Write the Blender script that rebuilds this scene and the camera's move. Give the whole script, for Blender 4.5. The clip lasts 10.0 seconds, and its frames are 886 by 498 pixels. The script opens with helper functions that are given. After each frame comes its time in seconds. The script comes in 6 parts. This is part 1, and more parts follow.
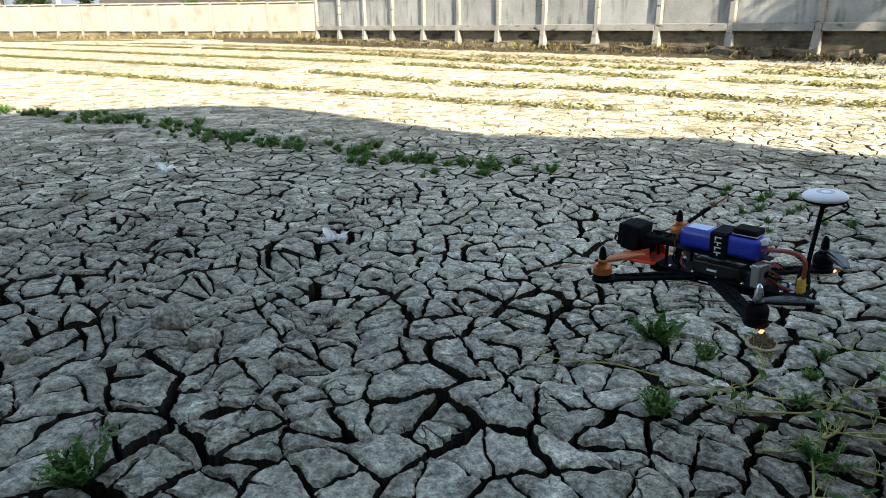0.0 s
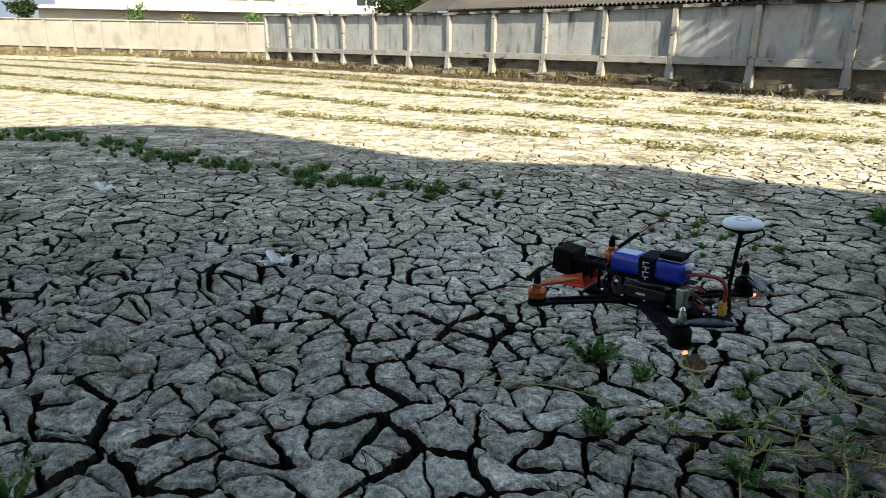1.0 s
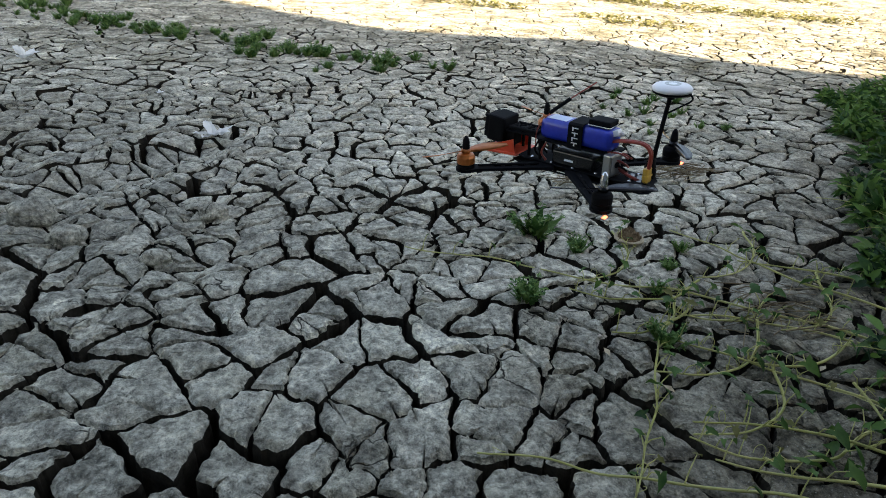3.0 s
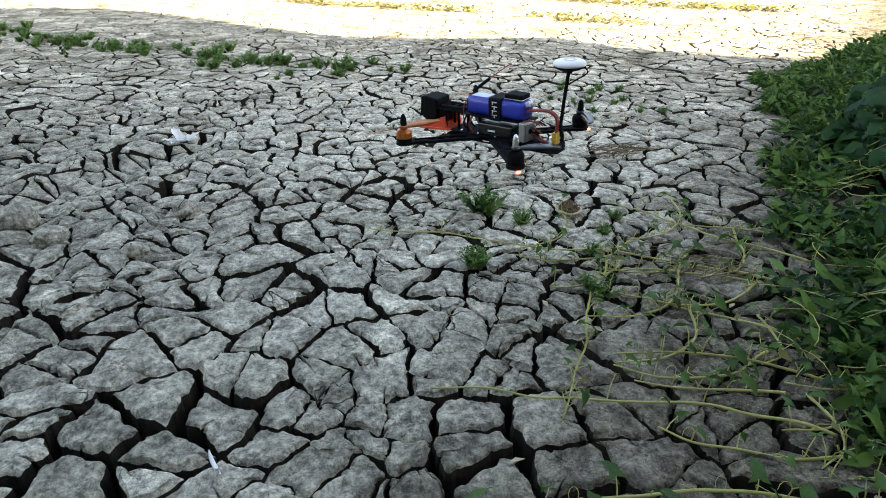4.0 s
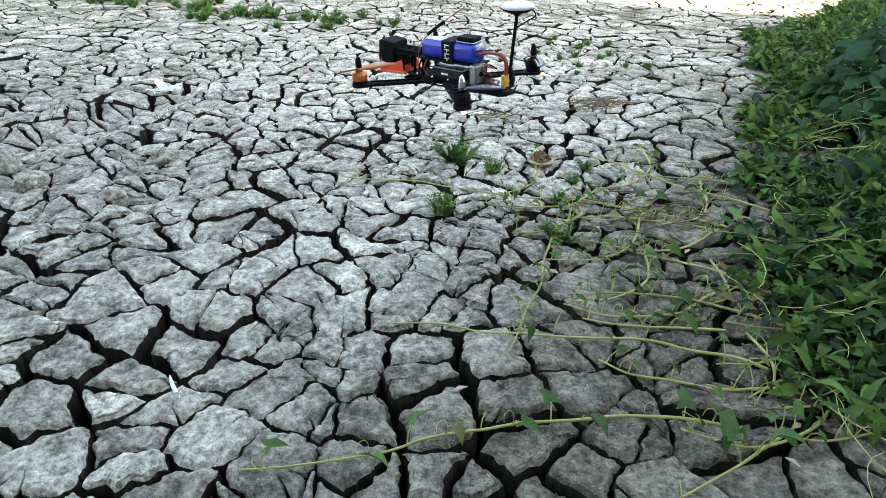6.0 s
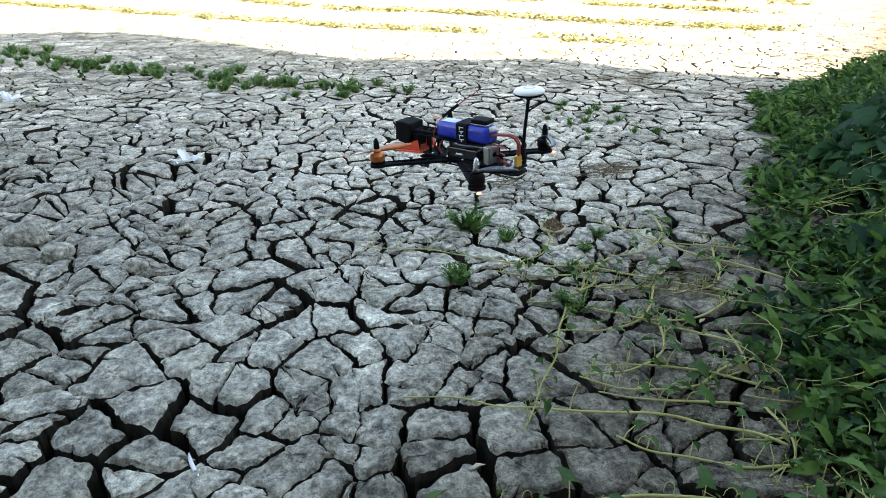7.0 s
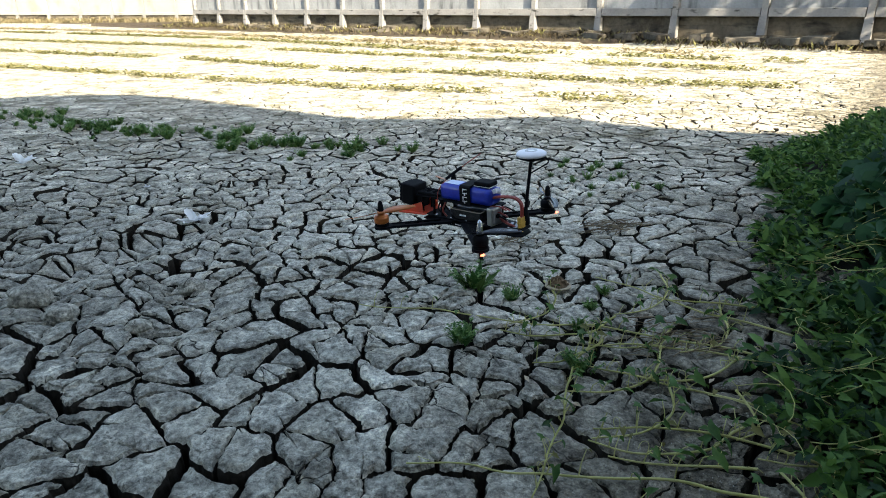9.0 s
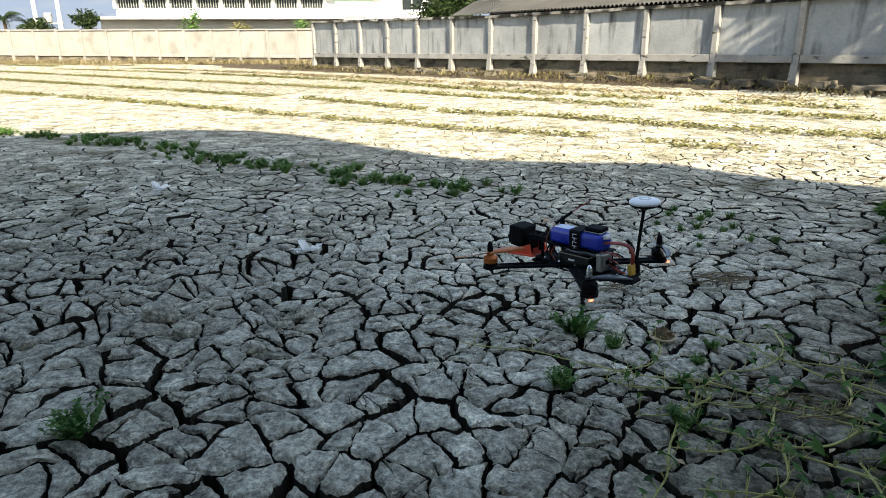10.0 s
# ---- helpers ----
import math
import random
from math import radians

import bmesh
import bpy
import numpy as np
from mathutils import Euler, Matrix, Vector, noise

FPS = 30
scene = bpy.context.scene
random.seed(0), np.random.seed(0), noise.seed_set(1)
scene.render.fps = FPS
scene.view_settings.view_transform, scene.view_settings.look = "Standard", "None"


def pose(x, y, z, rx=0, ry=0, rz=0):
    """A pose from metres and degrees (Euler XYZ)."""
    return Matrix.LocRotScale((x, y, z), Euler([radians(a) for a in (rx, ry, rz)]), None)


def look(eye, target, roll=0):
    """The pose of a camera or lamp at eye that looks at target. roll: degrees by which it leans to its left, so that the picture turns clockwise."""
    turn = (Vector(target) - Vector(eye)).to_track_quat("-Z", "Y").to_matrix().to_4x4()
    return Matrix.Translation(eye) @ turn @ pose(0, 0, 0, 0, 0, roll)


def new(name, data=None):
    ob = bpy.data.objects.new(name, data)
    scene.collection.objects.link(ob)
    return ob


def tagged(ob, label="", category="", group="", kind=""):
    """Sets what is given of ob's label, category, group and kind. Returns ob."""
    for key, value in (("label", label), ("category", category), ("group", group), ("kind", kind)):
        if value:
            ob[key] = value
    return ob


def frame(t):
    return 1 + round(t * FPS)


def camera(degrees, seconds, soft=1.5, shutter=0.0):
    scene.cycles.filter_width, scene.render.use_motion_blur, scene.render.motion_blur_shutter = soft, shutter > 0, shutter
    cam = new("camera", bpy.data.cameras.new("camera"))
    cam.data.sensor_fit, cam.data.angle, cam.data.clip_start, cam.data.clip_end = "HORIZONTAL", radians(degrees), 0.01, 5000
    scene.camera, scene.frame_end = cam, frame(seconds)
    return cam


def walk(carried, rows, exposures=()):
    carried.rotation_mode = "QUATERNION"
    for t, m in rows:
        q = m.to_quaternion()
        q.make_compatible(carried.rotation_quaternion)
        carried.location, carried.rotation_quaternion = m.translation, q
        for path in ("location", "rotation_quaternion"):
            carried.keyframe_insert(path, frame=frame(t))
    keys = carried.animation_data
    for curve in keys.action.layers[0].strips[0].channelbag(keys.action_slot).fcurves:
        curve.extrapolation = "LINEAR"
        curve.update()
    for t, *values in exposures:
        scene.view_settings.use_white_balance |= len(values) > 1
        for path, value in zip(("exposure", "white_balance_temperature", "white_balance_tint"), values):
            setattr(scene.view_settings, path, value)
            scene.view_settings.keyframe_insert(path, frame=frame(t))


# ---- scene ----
cam = camera(68.6, 10.0, soft=0.95)
PATH = [
    (0, (0.1, -0.385, 1.072), (0.234, 1.498, 0.411), -0.8),
    (0.5, (0.115, -0.398, 1.078), (0.237, 1.497, 0.452), 0.1),
    (1, (0.124, -0.402, 1.078), (0.412, 1.486, 0.485), 0.9),
    (1.5, (0.111, -0.403, 1.089), (0.321, 1.513, 0.556), -0.3),
    (2, (0.117, -0.407, 1.087), (0.292, 1.525, 0.6), -0.7),
    (2.5, (0.153, -0.399, 1.073), (0.4, 1.475, 0.419), -0.7),
    (3, (0.19, -0.405, 1.043), (0.588, 1.323, 0.117), 2.9),
    (3.2, (0.197, -0.44, 1.051), (0.65, 1.303, 0.182), 4.3),
    (4.3, (0.212, -0.72, 1.053), (0.674, 0.989, 0.121), -0.5),
    (4.5, (0.23, -0.744, 1.043), (0.63, 0.969, 0.092), 0.8),
    (5, (0.273, -0.775, 1.026), (0.55, 0.913, -0.01), 1.4),
    (5.5, (0.282, -0.769, 1.018), (0.691, 0.864, -0.06), 2.0),
    (6, (0.304, -0.768, 1.033), (0.751, 0.9, 0.025), 0.9),
    (7.3, (0.293, -0.77, 1.099), (0.716, 1.003, 0.277), -0.3),
    (7.5, (0.292, -0.777, 1.08), (0.715, 1.009, 0.283), -0.5),
    (8, (0.299, -0.774, 1.087), (0.697, 1.03, 0.319), -1.1),
    (8.5, (0.307, -0.77, 1.093), (0.746, 1.031, 0.343), -0.4),
    (9, (0.301, -0.759, 1.108), (0.729, 1.062, 0.401), -0.6),
    (9.5, (0.273, -0.773, 1.106), (0.513, 1.085, 0.405), -0.1),
    (10, (0.262, -0.788, 1.121), (0.409, 1.118, 0.532), -0.3),
]
EXPOSURE = [(0, 1.97, 7400, 6), (1, 1.67, 7400, 6), (1.5, 1.77, 7400, 5), (2, 1.37, 7550, 7), (2.5, 1.52, 7950, 9), (3.0, 2.21, 8100, 11), (3.2, 2.41, 8100, 11), (4.5, 2.93, 8300, 11), (5, 3.13, 8300, 12), (5.5, 3.28, 8150, 12), (6, 3.48, 8100, 10), (7.5, 2.65, 7400, 9), (9, 2.19, 7100, 8), (9.5, 2.04, 7100, 8), (10, 1.89, 7200, 7)]
walk(cam, [(t, look(eye, target, roll)) for t, eye, target, roll in PATH], EXPOSURE)

# ---- light ----
SUN_EL, SUN_AZ = radians(35), (0.301, -0.954)
world = bpy.data.worlds.new("sky")
scene.world = world
world.use_nodes = True
_bg = world.node_tree.nodes["Background"]
_sky = world.node_tree.nodes.new("ShaderNodeTexSky")
_sky.sky_type, _sky.sun_disc = "NISHITA", False
_sky.sun_elevation, _sky.sun_rotation = SUN_EL, math.atan2(*SUN_AZ)
_sky.dust_density, _sky.air_density, _sky.ozone_density = 1.2, 1.0, 0.3
world.node_tree.links.new(_sky.outputs[0], _bg.inputs[0])
_bg.inputs[1].default_value = 0.116
_sun = new("sun", bpy.data.lights.new("sun", "SUN"))
_sun.data.energy, _sun.data.angle, _sun.data.color = 5.0, radians(0.6), (1.0, 0.915, 0.79)
_sun.matrix_world = look((SUN_AZ[0] * 20, SUN_AZ[1] * 20, 20 * math.tan(SUN_EL)), (0, 0, 0))

# ---- materials ----


def material(name, dark, light, rough=0.8, metal=0.0, scales=(3.0, 40.0), bump=0.2, depth=0.01, island=0.0, each=0.0, clear=0.0, stain=None, stretch=(1, 1, 1), world_space=True):
    """A surface between two colours, mixed by noise at two scales, with relief, and with stains where asked."""
    m = bpy.data.materials.new(name)
    m.use_nodes = True
    nt = m.node_tree
    bs = nt.nodes["Principled BSDF"]
    link = nt.links.new
    if world_space:
        co = nt.nodes.new("ShaderNodeNewGeometry").outputs["Position"]
    else:
        co = nt.nodes.new("ShaderNodeTexCoord").outputs["Object"]
    mp = nt.nodes.new("ShaderNodeMapping")
    mp.inputs["Scale"].default_value = stretch
    link(co, mp.inputs[0])

    def tex(scale, detail=4.0, rough_=0.6):
        n = nt.nodes.new("ShaderNodeTexNoise")
        n.inputs["Scale"].default_value, n.inputs["Detail"].default_value, n.inputs["Roughness"].default_value = scale, detail, rough_
        link(mp.outputs[0], n.inputs["Vector"])
        return n.outputs["Fac"]

    def math_(op, a, b):
        n = nt.nodes.new("ShaderNodeMath")
        n.operation = op
        for k, v in enumerate((a, b)):
            if isinstance(v, (int, float)):
                n.inputs[k].default_value = v
            else:
                link(v, n.inputs[k])
        return n.outputs[0]

    big, small = tex(scales[0]), tex(scales[1], 6.0, 0.7)
    f = math_("ADD", math_("MULTIPLY", big, 0.6), math_("MULTIPLY", small, 0.4))
    f = math_("MULTIPLY", math_("SUBTRACT", f, 0.32), 2.7)
    if island:
        r = nt.nodes.new("ShaderNodeNewGeometry").outputs["Random Per Island"]
        f = math_("ADD", f, math_("MULTIPLY", math_("SUBTRACT", r, 0.5), island))
    if each:
        r = nt.nodes.new("ShaderNodeObjectInfo").outputs["Random"]
        f = math_("ADD", f, math_("MULTIPLY", math_("SUBTRACT", r, 0.5), each))
    ramp = nt.nodes.new("ShaderNodeMix")
    ramp.data_type, ramp.clamp_factor = "RGBA", True
    ramp.inputs[6].default_value, ramp.inputs[7].default_value = (*dark, 1), (*light, 1)
    link(f, ramp.inputs[0])
    out = ramp.outputs[2]
    if stain:
        colour, scale, low, high, squash = stain
        sm = nt.nodes.new("ShaderNodeMapping")
        sm.inputs["Scale"].default_value = squash
        link(co, sm.inputs[0])
        sn = nt.nodes.new("ShaderNodeTexNoise")
        sn.inputs["Scale"].default_value, sn.inputs["Detail"].default_value = scale, 5
        link(sm.outputs[0], sn.inputs["Vector"])
        mr = nt.nodes.new("ShaderNodeMapRange")
        mr.inputs[1].default_value, mr.inputs[2].default_value = low, high
        link(sn.outputs["Fac"], mr.inputs[0])
        mx = nt.nodes.new("ShaderNodeMix")
        mx.data_type = "RGBA"
        mx.inputs[7].default_value = (*colour, 1)
        link(mr.outputs[0], mx.inputs[0])
        link(out, mx.inputs[6])
        out = mx.outputs[2]
    link(out, bs.inputs["Base Color"])
    bs.inputs["Roughness"].default_value, bs.inputs["Metallic"].default_value = rough, metal
    bs.inputs["Coat Weight"].default_value = clear
    bs.inputs["Specular IOR Level"].default_value = 0.07 if rough > 0.7 else 0.5
    if bump:
        b = nt.nodes.new("ShaderNodeBump")
        b.inputs["Strength"].default_value, b.inputs["Distance"].default_value = bump, depth
        link(small, b.inputs["Height"])
        link(b.outputs[0], bs.inputs["Normal"])
    return m


def leafy(name, dark, light, island=1.6):
    m = material(name, dark, light, 0.62, 0, (6, 90), 0.15, 0.004, island=island, each=0.5)
    nt = m.node_tree
    bs, out = nt.nodes["Principled BSDF"], nt.nodes["Material Output"]
    bs.inputs["Specular IOR Level"].default_value = 0.22
    tr, mx = nt.nodes.new("ShaderNodeBsdfTranslucent"), nt.nodes.new("ShaderNodeMixShader")
    nt.links.new(bs.inputs["Base Color"].links[0].from_socket, tr.inputs[0])
    mx.inputs[0].default_value = 0.3
    nt.links.new(bs.outputs[0], mx.inputs[1])
    nt.links.new(tr.outputs[0], mx.inputs[2])
    nt.links.new(mx.outputs[0], out.inputs[0])
    return m


def mud_material(name, island, each, cracks=False, relief=1.0):
    """Dried clay: pale crust, browner patches, hairline cracks, pits and grit."""
    m = material(name, (0.115, 0.106, 0.078), (0.515, 0.485, 0.388), 0.92, 0, (3.2, 55), 0.0, 0.01, island=island, each=each, stain=((0.118, 0.108, 0.071), 2.1, 0.52, 0.70, (1, 1, 1)))
    nt = m.node_tree
    link = nt.links.new
    bs = nt.nodes["Principled BSDF"]
    co = nt.nodes.new("ShaderNodeNewGeometry").outputs["Position"]

    def node(kind, **values):
        n = nt.nodes.new(kind)
        for k, v in values.items():
            n.inputs[k.replace("_", " ")].default_value = v
        return n

    warp = node("ShaderNodeTexNoise", Scale=14.0, Detail=3.0)
    link(co, warp.inputs["Vector"])
    add = nt.nodes.new("ShaderNodeVectorMath")
    add.operation = "MULTIPLY_ADD"
    link(warp.outputs["Color"], add.inputs[0])
    add.inputs[1].default_value = (0.05, 0.05, 0.05)
    link(co, add.inputs[2])
    vor = nt.nodes.new("ShaderNodeTexVoronoi")
    vor.feature = "DISTANCE_TO_EDGE"
    vor.inputs["Scale"].default_value = 8.5
    link(add.outputs[0], vor.inputs["Vector"])
    hair = node("ShaderNodeMapRange")
    hair.inputs[1].default_value, hair.inputs[2].default_value = 0.006, 0.026
    link(vor.outputs["Distance"], hair.inputs[0])
    # Hairlines show only in places.
    some = node("ShaderNodeTexNoise", Scale=5.0, Detail=2.0)
    link(co, some.inputs["Vector"])
    where = node("ShaderNodeMapRange")
    where.inputs[1].default_value, where.inputs[2].default_value = 0.57, 0.63
    link(some.outputs["Fac"], where.inputs[0])
    keep = nt.nodes.new("ShaderNodeMix")
    keep.data_type = "FLOAT"
    keep.inputs[2].default_value = 1.0
    link(where.outputs[0], keep.inputs[0])
    link(hair.outputs[0], keep.inputs[3])
    grit = node("ShaderNodeTexNoise", Scale=62.0, Detail=6.0, Roughness=0.7)
    link(co, grit.inputs["Vector"])
    lump = node("ShaderNodeTexNoise", Scale=28.0, Detail=4.0, Roughness=0.6)
    link(co, lump.inputs["Vector"])
    b1 = node("ShaderNodeBump", Strength=1.0, Distance=0.016 * relief)
    link(lump.outputs["Fac"], b1.inputs["Height"])
    b2 = node("ShaderNodeBump", Strength=1.0, Distance=0.0065 * relief)
    link(grit.outputs["Fac"], b2.inputs["Height"])
    link(b1.outputs[0], b2.inputs["Normal"])
    b3 = node("ShaderNodeBump", Strength=0.7, Distance=0.004)
    link(keep.outputs[0], b3.inputs["Height"])
    link(b2.outputs[0], b3.inputs["Normal"])
    link(b3.outputs[0], bs.inputs["Normal"])
    old = bs.inputs["Base Color"].links[0].from_socket
    # a broad patch of paler crust, broken up at its edge
    away = nt.nodes.new("ShaderNodeVectorMath")
    away.operation = "DISTANCE"
    link(co, away.inputs[0])
    away.inputs[1].default_value = (0.85, 2.2, 0.0)
    broken = nt.nodes.new("ShaderNodeMath")
    broken.operation = "MULTIPLY_ADD"
    link(some.outputs["Fac"], broken.inputs[0])
    broken.inputs[1].default_value = 1.8
    link(away.outputs["Value"], broken.inputs[2])
    patch = node("ShaderNodeMapRange")
    patch.inputs[1].default_value, patch.inputs[2].default_value, patch.inputs[3].default_value, patch.inputs[4].default_value = 1.7, 4.2, 0.55, 0.0
    link(broken.outputs[0], patch.inputs[0])
    pale = nt.nodes.new("ShaderNodeMix")
    pale.data_type = "RGBA"
    pale.inputs[7].default_value = (0.515, 0.49, 0.405, 1)
    link(patch.outputs[0], pale.inputs[0])
    link(old, pale.inputs[6])
    old = pale.outputs[2]
    # darker, greyer mud along the rut
    rut_dist = nt.nodes.new("ShaderNodeVectorMath")
    rut_dist.operation = "DISTANCE"
    link(co, rut_dist.inputs[0])
    rut_dist.inputs[1].default_value = (-1.15, 2.35, 0.0)
    uneven = nt.nodes.new("ShaderNodeMath")
    uneven.operation = "MULTIPLY_ADD"
    link(some.outputs["Fac"], uneven.inputs[0])
    uneven.inputs[1].default_value = 1.4
    link(rut_dist.outputs["Value"], uneven.inputs[2])
    worn = node("ShaderNodeMapRange")
    worn.inputs[1].default_value, worn.inputs[2].default_value, worn.inputs[3].default_value, worn.inputs[4].default_value = 1.3, 2.7, 0.38, 0.0
    link(uneven.outputs[0], worn.inputs[0])
    grey = nt.nodes.new("ShaderNodeMix")
    grey.data_type = "RGBA"
    grey.inputs[7].default_value = (0.124, 0.121, 0.102, 1)
    link(worn.outputs[0], grey.inputs[0])
    link(old, grey.inputs[6])
    old = grey.outputs[2]
    # mud beside the creepers: damp and browner, and darkened for the dimmer light there
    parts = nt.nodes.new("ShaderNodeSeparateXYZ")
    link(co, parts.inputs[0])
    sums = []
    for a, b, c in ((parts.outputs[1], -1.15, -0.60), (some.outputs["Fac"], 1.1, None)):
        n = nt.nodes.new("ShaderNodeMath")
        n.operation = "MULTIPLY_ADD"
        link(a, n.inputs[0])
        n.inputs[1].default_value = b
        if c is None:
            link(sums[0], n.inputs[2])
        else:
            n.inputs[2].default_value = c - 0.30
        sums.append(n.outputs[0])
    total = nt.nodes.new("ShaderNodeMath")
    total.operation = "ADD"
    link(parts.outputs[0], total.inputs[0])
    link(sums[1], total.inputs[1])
    damp_shade = node("ShaderNodeMapRange")
    damp_shade.inputs[1].default_value, damp_shade.inputs[2].default_value, damp_shade.inputs[4].default_value = -0.80, 0.30, 0.86
    link(total.outputs[0], damp_shade.inputs[0])
    damp_dark = nt.nodes.new("ShaderNodeMix")
    damp_dark.data_type = "RGBA"
    damp_dark.inputs[7].default_value = (0.096, 0.082, 0.058, 1)
    link(damp_shade.outputs[0], damp_dark.inputs[0])
    link(old, damp_dark.inputs[6])
    old = damp_dark.outputs[2]
    # olive-brown films left where water stood last
    film = node("ShaderNodeTexNoise", Scale=6.5, Detail=6.0, Roughness=0.65)
    link(add.outputs[0], film.inputs["Vector"])
    filmed = node("ShaderNodeMapRange")
    filmed.inputs[1].default_value, filmed.inputs[2].default_value, filmed.inputs[4].default_value = 0.46, 0.66, 0.48
    link(film.outputs["Fac"], filmed.inputs[0])
    olive = nt.nodes.new("ShaderNodeMix")
    olive.data_type = "RGBA"
    olive.inputs[7].default_value = (0.124, 0.113, 0.077, 1)
    link(filmed.outputs[0], olive.inputs[0])
    link(old, olive.inputs[6])
    old = olive.outputs[2]
    blotch = node("ShaderNodeTexNoise", Scale=13.0, Detail=8.0, Roughness=0.68)
    link(add.outputs[0], blotch.inputs["Vector"])
    even = node("ShaderNodeMapRange")
    even.inputs[1].default_value, even.inputs[2].default_value, even.inputs[3].default_value, even.inputs[4].default_value = 0.36, 0.64, 0.52, 1.62
    link(blotch.outputs["Fac"], even.inputs[0])
    first = nt.nodes.new("ShaderNodeVectorMath")
    first.operation = "SCALE"
    link(old, first.inputs[0])
    link(even.outputs[0], first.inputs["Scale"])
    old = first.outputs[0]
    speck = node("ShaderNodeTexNoise", Scale=46.0, Detail=8.0, Roughness=0.78)
    link(co, speck.inputs["Vector"])
    spread = node("ShaderNodeMapRange")
    spread.inputs[1].default_value, spread.inputs[2].default_value, spread.inputs[3].default_value, spread.inputs[4].default_value = 0.38, 0.62, 0.46, 1.72
    link(speck.outputs["Fac"], spread.inputs[0])
    tone = nt.nodes.new("ShaderNodeVectorMath")
    tone.operation = "SCALE"
    link(old, tone.inputs[0])
    link(spread.outputs[0], tone.inputs["Scale"])
    old = tone.outputs[0]
    # small dark pits and pale flecks of lifted crust
    for scale, low, high, shade in ((95.0, 0.14, 0.30, (0.031, 0.028, 0.022, 1)), (48.0, 0.10, 0.24, (0.028, 0.025, 0.0186, 1)), (110.0, 0.10, 0.24, (0.533, 0.521, 0.446, 1))):
        dots = nt.nodes.new("ShaderNodeTexVoronoi")
        dots.inputs["Scale"].default_value = scale
        link(add.outputs[0], dots.inputs["Vector"])
        ring = node("ShaderNodeMapRange")
        ring.inputs[1].default_value, ring.inputs[2].default_value, ring.inputs[3].default_value, ring.inputs[4].default_value = low, high, 0.5, 0.0
        link(dots.outputs["Distance"], ring.inputs[0])
        area = node("ShaderNodeTexNoise", Scale=scale * 0.12, Detail=3.0)
        link(co, area.inputs["Vector"])
        gate = node("ShaderNodeMapRange")
        gate.inputs[1].default_value, gate.inputs[2].default_value = 0.44, 0.54
        link(area.outputs["Fac"], gate.inputs[0])
        both = nt.nodes.new("ShaderNodeMath")
        both.operation = "MULTIPLY"
        link(ring.outputs[0], both.inputs[0])
        link(gate.outputs[0], both.inputs[1])
        dab = nt.nodes.new("ShaderNodeMix")
        dab.data_type = "RGBA"
        dab.inputs[7].default_value = shade
        link(both.outputs[0], dab.inputs[0])
        link(old, dab.inputs[6])
        old = dab.outputs[2]
    line = nt.nodes.new("ShaderNodeMix")
    line.data_type = "RGBA"
    line.inputs[6].default_value = (0.037, 0.033, 0.026, 1)
    link(keep.outputs[0], line.inputs[0])
    link(old, line.inputs[7])
    old = line.outputs[2]
    link(old, bs.inputs["Base Color"])
    if cracks:
        big = nt.nodes.new("ShaderNodeTexVoronoi")
        big.feature = "DISTANCE_TO_EDGE"
        big.inputs["Scale"].default_value = 5.5
        link(add.outputs[0], big.inputs["Vector"])
        gap = node("ShaderNodeMapRange")
        gap.inputs[1].default_value, gap.inputs[2].default_value = 0.02, 0.07
        link(big.outputs["Distance"], gap.inputs[0])
        mx = nt.nodes.new("ShaderNodeMix")
        mx.data_type = "RGBA"
        mx.inputs[6].default_value = (0.056, 0.046, 0.031, 1)
        link(gap.outputs[0], mx.inputs[0])
        link(old, mx.inputs[7])
        link(mx.outputs[2], bs.inputs["Base Color"])
    return m


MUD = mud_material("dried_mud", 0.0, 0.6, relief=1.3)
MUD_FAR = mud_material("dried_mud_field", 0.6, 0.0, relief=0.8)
MUD_OPEN = mud_material("dry_field_soil", 0.0, 0.0, cracks=True, relief=0.5)
# crack sides: darker inner clay, with the shade of the crack put into the colour
CLAY_SHADE = material("inner_clay_shade", (0.011, 0.0092, 0.0072), (0.050, 0.043, 0.032), 0.95, 0, (10, 70), 0.8, 0.01)
# soil under plates and leaves, darkened further to stand for the shade there
SOIL_SHADE = material("damp_soil_shade", (0.0186, 0.0161, 0.0124), (0.043, 0.037, 0.028), 0.95, 0, (8, 80), 0.6, 0.02)
CONCRETE = material("weathered_concrete", (0.158, 0.166, 0.170), (0.286, 0.300, 0.306), 0.9, 0, (0.9, 14), 0.3, 0.01, each=0.25, stain=((0.043, 0.045, 0.046), 2.0, 0.53, 0.78, (1.7, 1.7, 0.33)))
CONCRETE_TRIM = material("pale_concrete", (0.167, 0.164, 0.155), (0.273, 0.268, 0.254), 0.9, 0, (1.5, 20), 0.35, 0.01, each=0.2, stain=((0.043, 0.042, 0.038), 2.6, 0.60, 0.72, (1, 1, 3.2)))
COPING = material("blackened_coping", (0.022, 0.022, 0.0198), (0.285, 0.279, 0.26), 0.95, 0, (1.6, 7), 0.4, 0.01, each=0.2, stain=((0.0124, 0.0124, 0.0112), 1.7, 0.46, 0.54, (1, 1, 1)))
INFILL = material("stained_infill", (0.053, 0.044, 0.032), (0.167, 0.144, 0.105), 0.95, 0, (0.9, 9), 0.8, 0.03, each=0.4, stain=((0.028, 0.025, 0.0198), 1.6, 0.50, 0.68, (1, 1, 2.6)))
WALL_WARM = material("cream_plaster", (0.18, 0.174, 0.16), (0.248, 0.24, 0.223), 0.9, 0, (0.8, 12), 0.2, 0.01, each=0.2, stain=((0.136, 0.129, 0.115), 1.1, 0.52, 0.78, (1, 1, 0.7)))
